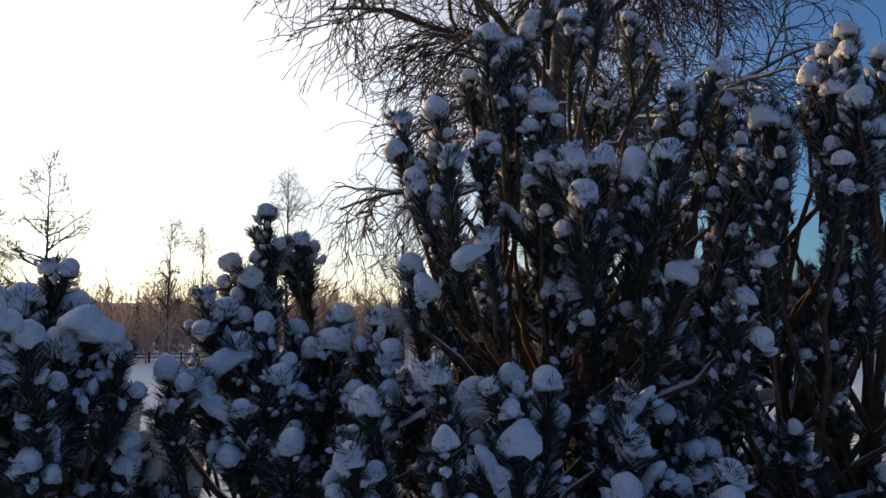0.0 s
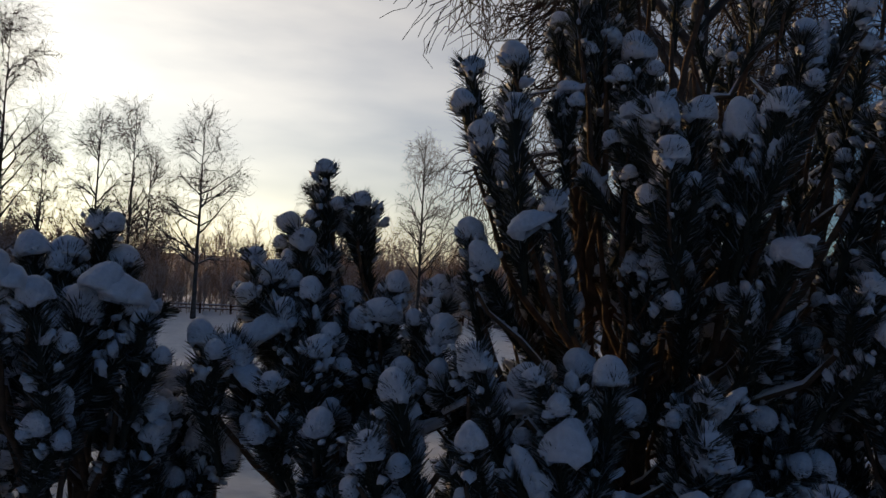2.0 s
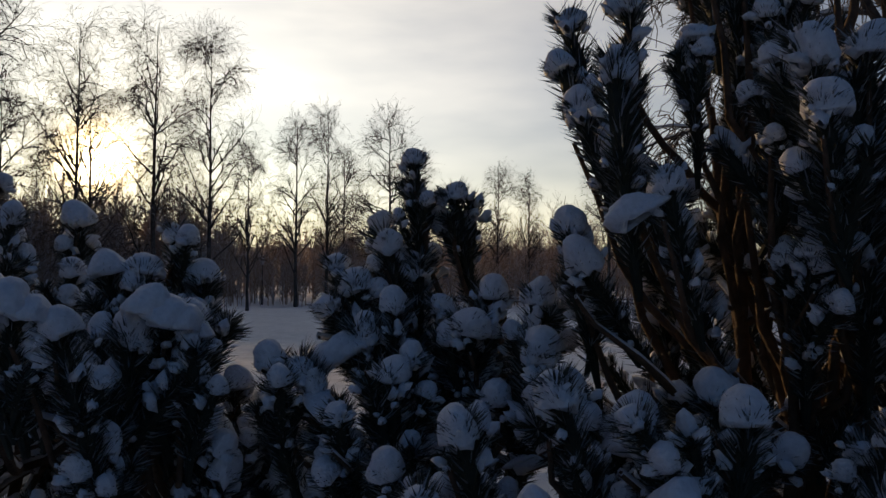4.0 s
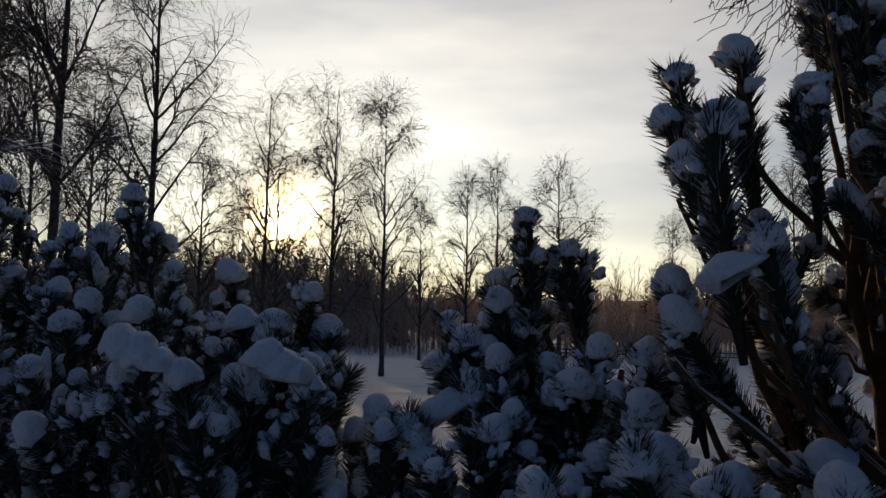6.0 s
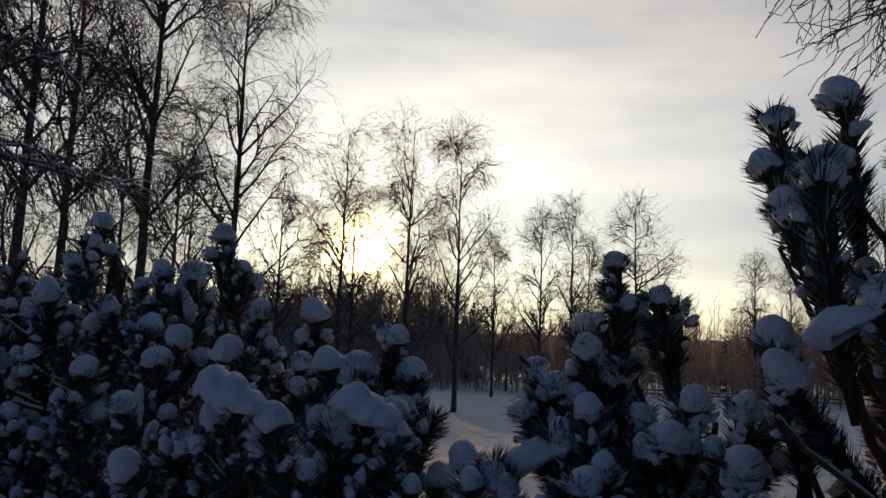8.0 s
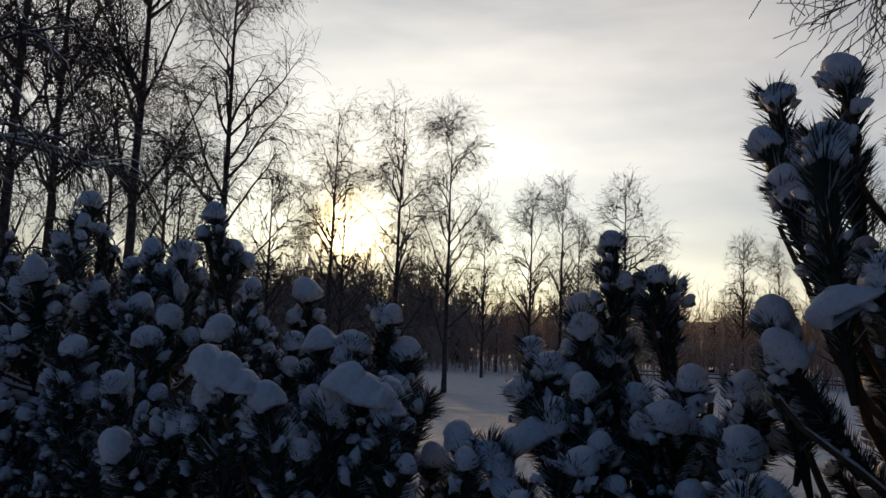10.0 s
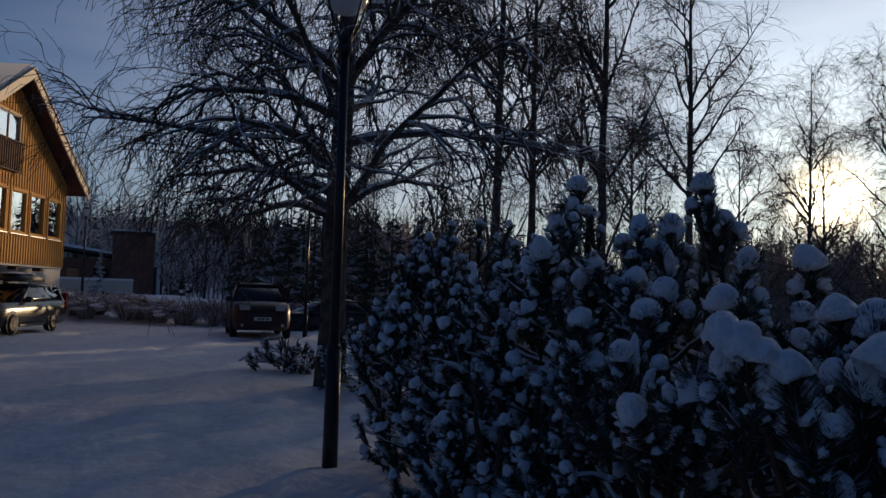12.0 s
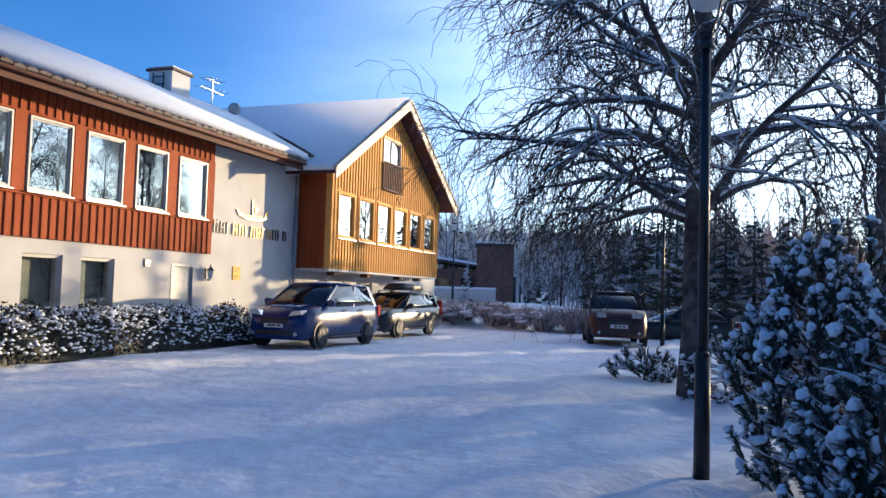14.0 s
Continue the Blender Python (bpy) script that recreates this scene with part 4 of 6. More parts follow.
part("end_wall", sbox(W0 + 0.002, W0 + 0.3, -10.0, -0.302, -0.2, 5.2), WHITE_WALL, house)
part("end_wall", sbox(W1 - 0.3, W1 - 0.002, -10.0, -0.302, -0.2, 5.2), WHITE_WALL, house)
part("back_wall", sbox(W0, W1, -10.3, -10.002, -0.2, 5.25), WHITE_WALL, house)
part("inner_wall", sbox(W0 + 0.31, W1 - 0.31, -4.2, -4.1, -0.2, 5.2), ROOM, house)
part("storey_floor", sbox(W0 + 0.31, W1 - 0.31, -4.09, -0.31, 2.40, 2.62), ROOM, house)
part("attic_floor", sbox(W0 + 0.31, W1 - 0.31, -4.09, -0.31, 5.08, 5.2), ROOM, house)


def gable_roof(s_ends, front, ridge_o, z_eave, z_ridge, back, thick, z_off=0.0):
    """Slab of a pitched roof whose ridge runs along s."""
    pts = [(front, z_eave + z_off), (ridge_o, z_ridge + z_off), (back, z_eave + z_off), (back, z_eave + z_off + thick), (ridge_o, z_ridge + z_off + thick * 1.1), (front, z_eave + z_off + thick)]
    bm = bmesh.new()
    a = [bm.verts.new((-s_ends[0], o, z)) for o, z in pts]
    b = [bm.verts.new((-s_ends[1], o, z)) for o, z in pts]
    bm.faces.new(a)
    bm.faces.new(b[::-1])
    for i in range(6):
        bm.faces.new((a[i], b[i], b[(i + 1) % 6], a[(i + 1) % 6]))
    bmesh.ops.recalc_face_normals(bm, faces=bm.faces)
    return bm


roof = part("roof", gable_roof((W0 - 0.6, W1 + 0.4), 0.62, -5.0, 5.24, 7.70, -10.6, 0.12), TILE, house)
part("roof_snow", gable_roof((W0 - 0.62, W1 + 0.42), 0.60, -5.0, 5.24, 7.70, -10.62, 0.20, 0.125), SNOW, house, "thick snow on the roof", True)
part("fascia", sbox(W0 - 0.6, 3.6, 0.60, 0.66, 5.02, 5.26, 0.006), DARK_WOOD, house, "dark red-brown eaves board")
part("soffit", sbox(W0 - 0.6, 3.6, 0.004, 0.60, 5.16, 5.20), DARK_WOOD, house)
bm = bmesh.new()
m = Matrix.Translation((5.2, 0.73, 5.20)) @ Euler((0, radians(90), 0)).to_matrix().to_4x4()
add_cone(bm, 0.05, 0.05, -8.8, 8.8, 10, m=m)
part("gutter", bm, DARK_WOOD, house, "dark eaves gutter with snow", True)
# tile edges that show below the snow along the eaves
tile_me = mesh_of("tile", [(-0.13, 0, 0), (0.13, 0, 0), (0.13, 0.16, -0.07), (-0.13, 0.16, -0.07), (-0.13, 0, 0.045), (0.13, 0, 0.045), (0.13, 0.16, -0.025), (-0.13, 0.16, -0.025), (0, 0.16, 0.01), (0, 0, 0.08)],
                  [(0, 1, 2, 3), (4, 9, 8, 7), (9, 5, 6, 8), (3, 2, 6, 8, 7), (0, 3, 7, 4), (1, 5, 6, 2), (0, 4, 9, 5, 1)], TILE)
for i in range(48):
    child("tile", tile_me, roof, Matrix.Translation((-(-10.2 + i * 0.288), 0.56, 5.33 + 0.01 * (i % 3))))


def window(s0, s1, z0, z1, o, frame_mat, pane_split=0, curtain=None, name="window", trim=0.038, out=0.03, glass=None):
    """A framed pane in an opening whose outer face lies at o."""
    f = pierced(s0 - 0.004, s1 + 0.004, o - 0.10, o + out, z0 - 0.004, z1 + 0.004, [(s0 + trim, s1 - trim, z0 + trim, z1 - trim)])
    w = part(name, f, frame_mat, house)
    part("pane", sbox(s0 + trim - 0.004, s1 - trim + 0.004, o - 0.06, o - 0.048, z0 + trim - 0.004, z1 - trim + 0.004), glass or DULL_GLASS, w).visible_shadow = False
    part("sash", pierced(s0 + trim, s1 - trim, o - 0.085, o - 0.02, z0 + trim, z1 - trim, [(s0 + trim + 0.03, s1 - trim - 0.03, z0 + trim + 0.03, z1 - trim - 0.03)]), frame_mat, w)
    part("sill", sbox(s0 - 0.05, s1 + 0.05, o + out + 0.001, o + out + 0.06, z0 - 0.045, z0 - 0.01, 0.004), STEEL, w)
    if pane_split:
        for k in range(1, pane_split):
            s = s0 + (s1 - s0) * k / pane_split
            part("mullion", sbox(s - 0.02, s + 0.02, o - 0.09, o - 0.015, z0 + trim + 0.031, z1 - trim - 0.031), frame_mat, w)
    if curtain:
        part("blind", sbox(s0 + 0.02, s1 - 0.02, o - 0.27, o - 0.25, z0 + (z1 - z0) * (1 - curtain), z1 - 0.02), CURTAIN, w)
    return w


# red boarding on the upper storey
part("boarding", pierced(W0 + 0.01, 0.06, 0.003, 0.055, 2.27, 5.155, [(a - 0.02, b + 0.02, c - 0.02, d + 0.02) for a, b, c, d in WIN_UP]), RED_WOOD, house)
for a, b, c, d in WIN_UP:
    window(a, b, c, d, 0.085, WHITE_PAINT, out=0.02)
for i, (a, b, c, d) in enumerate(WIN_LOW):
    window(a, b, c, d, -0.06, WHITE_PAINT, curtain=0.9 if i != 1 else 0.97, out=0.005)
for a, b, c, d in WIN_UNDER:
    window(a, b, c, d, -0.06, PALE_TRIM, out=0.005)


def batten_mesh(h):
    return prism([(-0.024, 0), (0.024, 0), (0.024, h), (-0.024, h)], 0, 0.026)


lower_batten = bpy.data.meshes.new("batten")
batten_mesh(0.80).to_mesh(lower_batten)
lower_batten.materials.append(RED_WOOD)
upper_batten = bpy.data.meshes.new("batten")
batten_mesh(0.44).to_mesh(upper_batten)
upper_batten.materials.append(RED_WOOD)
k = 0
s = -12.9
while s < 0.03:
    child("batten", lower_batten, house, Matrix.Translation((-s, 0.056, 2.275)))
    child("batten", upper_batten, house, Matrix.Translation((-s, 0.056, 4.70)))
    s += 0.213
part("ledge", sbox(W0 + 0.01, 0.07, 0.056, 0.10, 3.085, 3.125, 0.004), RED_WOOD, house)
for a, b in [(-6.22, -5.93), (-4.73, -4.44), (-3.25, -2.95), (-1.77, -1.45), (-0.22, 0.06)]:
    part("casing", sbox(a, b, 0.056, 0.082, 3.13, 4.695, 0.004), RED_WOOD, house)
part("head_board", sbox(W0 + 0.01, 0.065, 0.056, 0.078, 4.66, 4.697, 0.004), RED_WOOD, house)

# ground-floor door, lamp, vent, notice, downpipes
door = part("door", sbox(DOOR[0] + 0.06, DOOR[1] - 0.06, -0.10, -0.05, 0.06, DOOR[3] - 0.06, 0.004), WHITE_PAINT, house, "plain white door")
part("handle", sbox(-0.72, -0.60, -0.049, -0.01, 1.0, 1.03, 0.004), STEEL, door)
for z in (0.4, 1.2, 1.7):
    part("hinge", sbox(-1.385, -1.355, -0.049, -0.035, z, z + 0.12, 0.002), BLACK_METAL, door)
part("door_frame", pierced(DOOR[0] + 0.002, DOOR[1] - 0.002, -0.12, 0.012, 0.0, DOOR[3] - 0.002, [(DOOR[0] + 0.055, DOOR[1] - 0.055, 0.0, DOOR[3] - 0.055)]), WHITE_PAINT, house)
vent = part("wall_vent", sbox(-2.40, -2.18, 0.001, 0.025, 1.84, 2.02, 0.003), RIM, house, "grey square wall vent")
for i in range(5):
    part("slat", sbox(-2.385, -2.195, 0.0255, 0.034, 1.858 + i * 0.032, 1.872 + i * 0.032), STEEL, vent)
bm = bmesh.new()
add_cone(bm, 0.035, 0.035, 4.27, 4.95, 10, x=-4.30, y=0.06)
add_cone(bm, 0.035, 0.035, 0.1, 4.27, 10, x=-4.30, y=0.06)
part("downpipe", bm, STEEL, house, "grey downpipe", True)


def lettering():
    sign = thing("wall_sign", HOUSE, "raised lettering coloured as sunlit gold and shaded dark, and ship emblem on the white wall", "sign")
    w = 3.75 / 13
    for i in range(13):
        s = 0.16 + i * w
        # Middle letters are coloured as sunlit gold, the outer ones as shaded.
        dark = i < 3 or i > 9
        big = i == 0
        z1 = 3.21 if big else 3.17
        # each letter is a plain pair of upright bars
        part("letter_bar", sbox(s + 0.01, s + 0.046, 0.012, 0.045, 2.86, z1, 0.004), SHADED_LETTER if dark else BRASS, sign)
        if i % 3 != 2:
            part("letter_bar", sbox(s + 0.16, s + 0.19, 0.012, 0.045, 2.86, z1 - 0.03 * (i % 2), 0.004), SHADED_LETTER if dark else BRASS, sign)
        zc = 3.00 if i % 2 else 3.12
        part("letter_bar", sbox(s + 0.048, s + 0.158, 0.012, 0.043, zc, zc + 0.025, 0.004), SHADED_LETTER if dark else BRASS, sign)
    hull = [(-1.22, 3.58), (-1.36, 3.48), (-1.75, 3.40), (-2.2, 3.39), (-2.55, 3.46), (-2.72, 3.66), (-2.80, 3.64), (-2.66, 3.42), (-2.3, 3.335), (-1.7, 3.335), (-1.3, 3.42), (-1.18, 3.56)]
    part("emblem_hull", prism(hull, 0.012, 0.04), BRASS, sign)
    hull2 = [(-1.5, 3.47), (-2.0, 3.435), (-2.45, 3.47), (-2.0, 3.46)]
    part("emblem_rail", prism(hull2, 0.012, 0.04), BRASS, sign)
    part("emblem_mast", prism([(-1.94, 3.47), (-2.00, 3.47), (-1.96, 3.92), (-1.93, 3.92)], 0.012, 0.04), BRASS, sign)
    part("emblem_sail", prism([(-2.05, 3.52), (-2.28, 3.68), (-2.06, 3.72), (-2.10, 3.62)], 0.012, 0.04), BRASS, sign)


lettering()
notice = thing("wall_notice", HOUSE, "yellow enamel notice with dark print on the white wall", "sign")
plate = part("panel", sbox(1.14, 1.48, 0.004, 0.022, 1.63, 2.00, 0.004), YELLOW, notice)
for z, a, b in ((1.92, 1.20, 1.42), (1.85, 1.20, 1.38), (1.74, 1.20, 1.42), (1.69, 1.20, 1.36)):
    part("print_bar", sbox(a, b, 0.0225, 0.0245, z, z + 0.025), PRINT, plate)


def wall_lantern(m, scale, label):
    ob = thing("wall_lantern", m, label, "lamp")
    part("bracket", box(-0.03, 0.03, 0.0, 0.03, -0.16, 0.12, 0.006), BLACK_METAL, ob)
    bm = bmesh.new()
    add_cone(bm, 0.05, 0.09, -0.16, 0.06, 6, y=0.14)
    part("glass", bm, GLOBE, ob)
    bm = bmesh.new()
    add_cone(bm, 0.115, 0.02, 0.062, 0.16, 6, y=0.14)
    add_cone(bm, 0.02, 0.012, 0.16, 0.22, 6, y=0.14)
    part("hood", bm, BLACK_METAL, ob)
    part("arm", box(-0.012, 0.012, 0.03, 0.14, -0.20, -0.165, 0.003), BLACK_METAL, ob)
    return ob


wall_lantern(HOUSE @ Matrix.Translation((0.09 - 0.05, 0.002, 1.78)), 1, "black lantern on the white wall beside the door")

# the boarded bay under the gable
B0, B1, BO, BZ0 = 4.55, 14.25, 1.15, 2.10
APEX_S, APEX_Z, EAVE_Z, EAVE_H = 9.35, 8.28, 4.92, 5.65
SLOPE = (APEX_Z - EAVE_Z) / EAVE_H


def under_roof(s):
    return APEX_Z - 0.10 - abs(s - APEX_S) * SLOPE


WIN_BAY = [(5.0 + i * 1.51, 6.22 + i * 1.51, 3.10, 4.56) for i in range(6)]
WIN_TOP = (8.35, 9.95, 6.05, 6.98)
bay = part("bay_wall", pierced(B0, B1, BO - 0.2, BO, BZ0, 4.95, WIN_BAY), GOLD_WOOD, house)
a, b, c, d = WIN_TOP
zc = lambda s: under_roof(s)
for nm, pts in (("gable_wall", [(-B0, 4.951), (-a, 4.951), (-a, zc(a)), (-B0, zc(B0))]), ("gable_wall", [(-b, 4.951), (-B1, 4.951), (-B1, zc(B1)), (-b, zc(b))]),
                ("gable_wall", [(-a, 4.951), (-b, 4.951), (-b, c), (-a, c)]), ("gable_wall", [(-a, d), (-b, d), (-b, zc(b)), (-APEX_S, zc(APEX_S)), (-a, zc(a))])):
    part(nm, prism(pts, BO - 0.2, BO), GOLD_WOOD, house)
part("bay_side", sbox(B0, B0 + 0.2, 0.002, BO - 0.202, BZ0, 5.15), RED_WOOD, house, "dark red-brown boarded side")
part("bay_side", sbox(B1 - 0.2, B1, 0.002, BO - 0.202, BZ0, 5.15), RED_WOOD, house)
part("bay_floor", sbox(B0 + 0.002, B1 - 0.002, 0.002, BO - 0.002, BZ0 - 0.08, BZ0 - 0.002), WHITE_WALL, house)
for s in (5.2, 7.7, 10.6, 12.6):
    part("joist_end", sbox(s, s + 0.24, 0.72, 1.0, BZ0 - 0.20, BZ0 - 0.082, 0.01), DARK_WOOD, house)
for a, b, c, d in WIN_BAY:
    w = window(a, b, c, d, BO + 0.005, GOLD_WOOD, out=0.03, trim=0.07, glass=GLASS)
w = window(*WIN_TOP, BO + 0.005, PALE_TRIM, pane_split=2, out=0.03, glass=GLASS)
for i in range(11):
    s = 8.34 + i * 0.16
    part("baluster", sbox(s, s + 0.03, BO + 0.10, BO + 0.125, 5.10, 6.02), DARK_WOOD, w)
part("balcony_rail", sbox(8.30, 10.0, BO + 0.08, BO + 0.14, 6.021, 6.07, 0.005), DARK_WOOD, w)
part("balcony_rail", sbox(8.30, 10.0, BO + 0.08, BO + 0.14, 5.05, 5.099, 0.005), DARK_WOOD, w)
part("balcony_back", sbox(8.32, 9.98, BO + 0.028, BO + 0.06, 5.08, 6.04), DARK_WOOD, w)
k = 0
s = B0 + 0.03
while s < B1:
    top = under_roof(s) - 0.06
    holes = [(h[2] - 0.05, h[3] + 0.05) for h in WIN_BAY + [(8.28, 10.02, 5.05, 7.0)] if h[0] - 0.03 < s < h[1] + 0.03]
    z = BZ0 - 0.02
    for h0, h1 in sorted(holes) + [(top, None)]:
        if h0 - z > 0.05:
            child("batten", mesh_of("batten", [(x, y, q) for q in (z, h0) for x, y in ((0.022, 0), (-0.022, 0), (-0.022, 0.028), (0.022, 0.028))], [(0, 1, 2, 3), (7, 6, 5, 4), (0, 4, 5, 1), (1, 5, 6, 2), (2, 6, 7, 3), (3, 7, 4, 0)], GOLD_WOOD), house, Matrix.Translation((-s, BO + 0.001, 0)))
        z = h1
    s += 0.205
for i in range(5):
    part("batten", sbox(B0 - 0.026, B0 - 0.001, 0.08 + i * 0.21, 0.125 + i * 0.21, BZ0 - 0.02, 5.1), RED_WOOD, house)


def wing_roof(e0, e1, z_add, thick, grow=0.0):
    """Both slopes of the wing, ridge along the outward axis."""
    pts = [(APEX_S - EAVE_H - grow, EAVE_Z + z_add), (APEX_S, APEX_Z + z_add), (APEX_S + EAVE_H + grow, EAVE_Z + z_add), (APEX_S + EAVE_H + grow, EAVE_Z + z_add + thick), (APEX_S, APEX_Z + z_add + thick * 1.1), (APEX_S - EAVE_H - grow, EAVE_Z + z_add + thick)]
    return prism([(-p, z) for p, z in pts], e0, e1)


part("wing_roof", wing_roof(-6.5, BO + 0.55, 0.0, 0.10), DARK_WOOD, house, "dark boarded underside of the gable roof")
part("wing_snow", wing_roof(-6.52, BO + 0.50, 0.105, 0.19, 0.01), SNOW, house, "thick snow on the gable roof", True)
for sg in (-1, 1):
    pts = [(-APEX_S, APEX_Z - 0.16), (-APEX_S - sg * (EAVE_H + 0.02), EAVE_Z - 0.16), (-APEX_S - sg * (EAVE_H + 0.02), EAVE_Z + 0.16), (-APEX_S, APEX_Z + 0.16)]
    part("bargeboard", prism(pts, BO + 0.552, BO + 0.60), PALE_TRIM, house, "pale bargeboard")
    pts = [(-APEX_S, APEX_Z + 0.17), (-APEX_S - sg * (EAVE_H + 0.05), EAVE_Z + 0.17), (-APEX_S - sg * (EAVE_H + 0.05), EAVE_Z + 0.22), (-APEX_S, APEX_Z + 0.22)]
    part("barge_cap", prism(pts, BO + 0.50, BO + 0.64), PALE_TRIM, house)
# bare tile line in the valley and two roof hatches
for i in range(16):
    t = i / 15
    part("valley_tile", box(-(4.1 + t * 2.9) - 0.13, -(4.1 + t * 2.9) + 0.13, 0.45 - t * 3.3, 0.68 - t * 3.3, 5.50 + t * 1.50, 5.60 + t * 1.50, 0.02), TILE, house)

# chimney, aerial and dish
ch = part("chimney", sbox(3.05, 3.95, -4.75, -3.85, 6.6, 8.24), WHITE_WALL, house, "white rendered chimney")
part("cap", sbox(2.97, 4.03, -4.83, -3.77, 8.242, 8.32, 0.01), TILE, ch)
part("cap_snow", sbox(3.0, 4.0, -4.8, -3.8, 8.322, 8.38, 0.025), SNOW, ch)
for dz in range(4):
    part("rung", sbox(2.96, 3.0, -4.5, -4.1, 7.3 + dz * 0.24, 7.33 + dz * 0.24), BLACK_METAL, ch)
for o in (-4.5, -4.1):
    part("rail", sbox(2.94, 2.96, o - 0.02, o + 0.02, 7.0, 8.15), BLACK_METAL, ch)
aer = part("aerial", sbox(6.28, 6.32, -4.72, -4.68, 7.4, 8.85), STEEL, house, "television aerial")
for z, h in ((8.78, 0.4), (8.42, 0.65)):
    part("boom", sbox(6.3 - h, 6.3 + h, -4.715, -4.685, z, z + 0.03), STEEL, aer)
    for i in range(5):
        part("element", sbox(6.3 - h + 0.05 + i * h * 0.45, 6.3 - h + 0.065 + i * h * 0.45, -5.0, -4.4, z + 0.031, z + 0.046), STEEL, aer)
bm = bmesh.new()
bmesh.ops.create_uvsphere(bm, u_segments=20, v_segments=12, radius=0.32)
bmesh.ops.delete(bm, geom=[v for v in bm.verts if v.co.z > -0.18], context="VERTS")
bmesh.ops.solidify(bm, geom=bm.faces, thickness=0.02)
dish = part("dish", bm, STEEL, house, "satellite dish", True)
dish.matrix_basis = Matrix.Translation((-7.3, -4.4, 8.02)) @ pose(0, 0, 0, -70, 0, 120)
part("dish_pole", sbox(7.28, 7.32, -4.45, -4.41, 7.2, 7.9), STEEL, house)


# ---- cars ----
def loft(rings):
    bm = bmesh.new()
    rows = [[bm.verts.new(p) for p in ring] for ring in rings]
    n = len(rows[0])
    for a, b in zip(rows, rows[1:]):
        for i in range(n):
            bm.faces.new((a[i], a[(i + 1) % n], b[(i + 1) % n], b[i]))
    bm.faces.new(rows[0])
    bm.faces.new(rows[-1][::-1])
    bmesh.ops.recalc_face_normals(bm, faces=bm.faces)
    return bm


def body_ring(y, w, zb, zt, crown):
    h = zt - zb
    half = [(0, zb), (w * 0.84, zb), (w * 0.97, zb + 0.12 * h), (w, zb + 0.45 * h), (w * 0.985, zb + 0.72 * h), (w * 0.95, zt - 0.03), (w * 0.86, zt + crown * 0.4), (w * 0.45, zt + crown)]
    return [(x, y, z) for x, z in half] + [(0, y, zt + crown * 1.1)] + [(-x, y, z) for x, z in half[:0:-1]]


def cabin_ring(y, wb, wr, zb, zr):
    half = [(wb, zb), (wb * 0.97 + wr * 0.03, zb + 0.3 * (zr - zb)), (wr * 1.02, zr - 0.06), (wr * 0.86, zr)]
    return [(x, y, z) for x, z in half] + [(-x, y, z) for x, z in half[::-1]]


def wheel(parent, x, y, r, side):
    bm = bmesh.new()
    turn = Euler((0, radians(90), 0)).to_matrix().to_4x4()
    bmesh.ops.create_cone(bm, cap_ends=True, segments=28, radius1=r, radius2=r, depth=0.20, matrix=turn)
    bmesh.ops.bevel(bm, geom=[e for e in bm.edges if abs(abs(e.verts[0].co.x) - 0.1) < 1e-3 and abs(abs(e.verts[1].co.x) - 0.1) < 1e-3], offset=0.03, segments=2, affect="EDGES")
    w = part("wheel", bm, TYRE, parent, "snow-dusted tyre on an alloy rim", True)
    w.matrix_basis = Matrix.Translation((x - side * 0.09, y, r))
    bm = bmesh.new()
    bmesh.ops.create_cone(bm, cap_ends=True, segments=24, radius1=r * 0.66, radius2=r * 0.58, depth=0.03, matrix=Matrix.Translation((side * 0.095, 0, 0)) @ Euler((0, radians(90 * side), 0)).to_matrix().to_4x4())
    part("rim", bm, PLASTIC, w)
    for i in range(6):
        a = i * 60 + 10
        bm = box(0.108 * side - 0.012, 0.108 * side + 0.012, -0.022, 0.022, 0.03, r * 0.62, 0.006)
        bmesh.ops.rotate(bm, verts=bm.verts, cent=(0, 0, 0), matrix=Euler((radians(a), 0, 0)).to_matrix())
        part("spoke", bm, RIM, w)


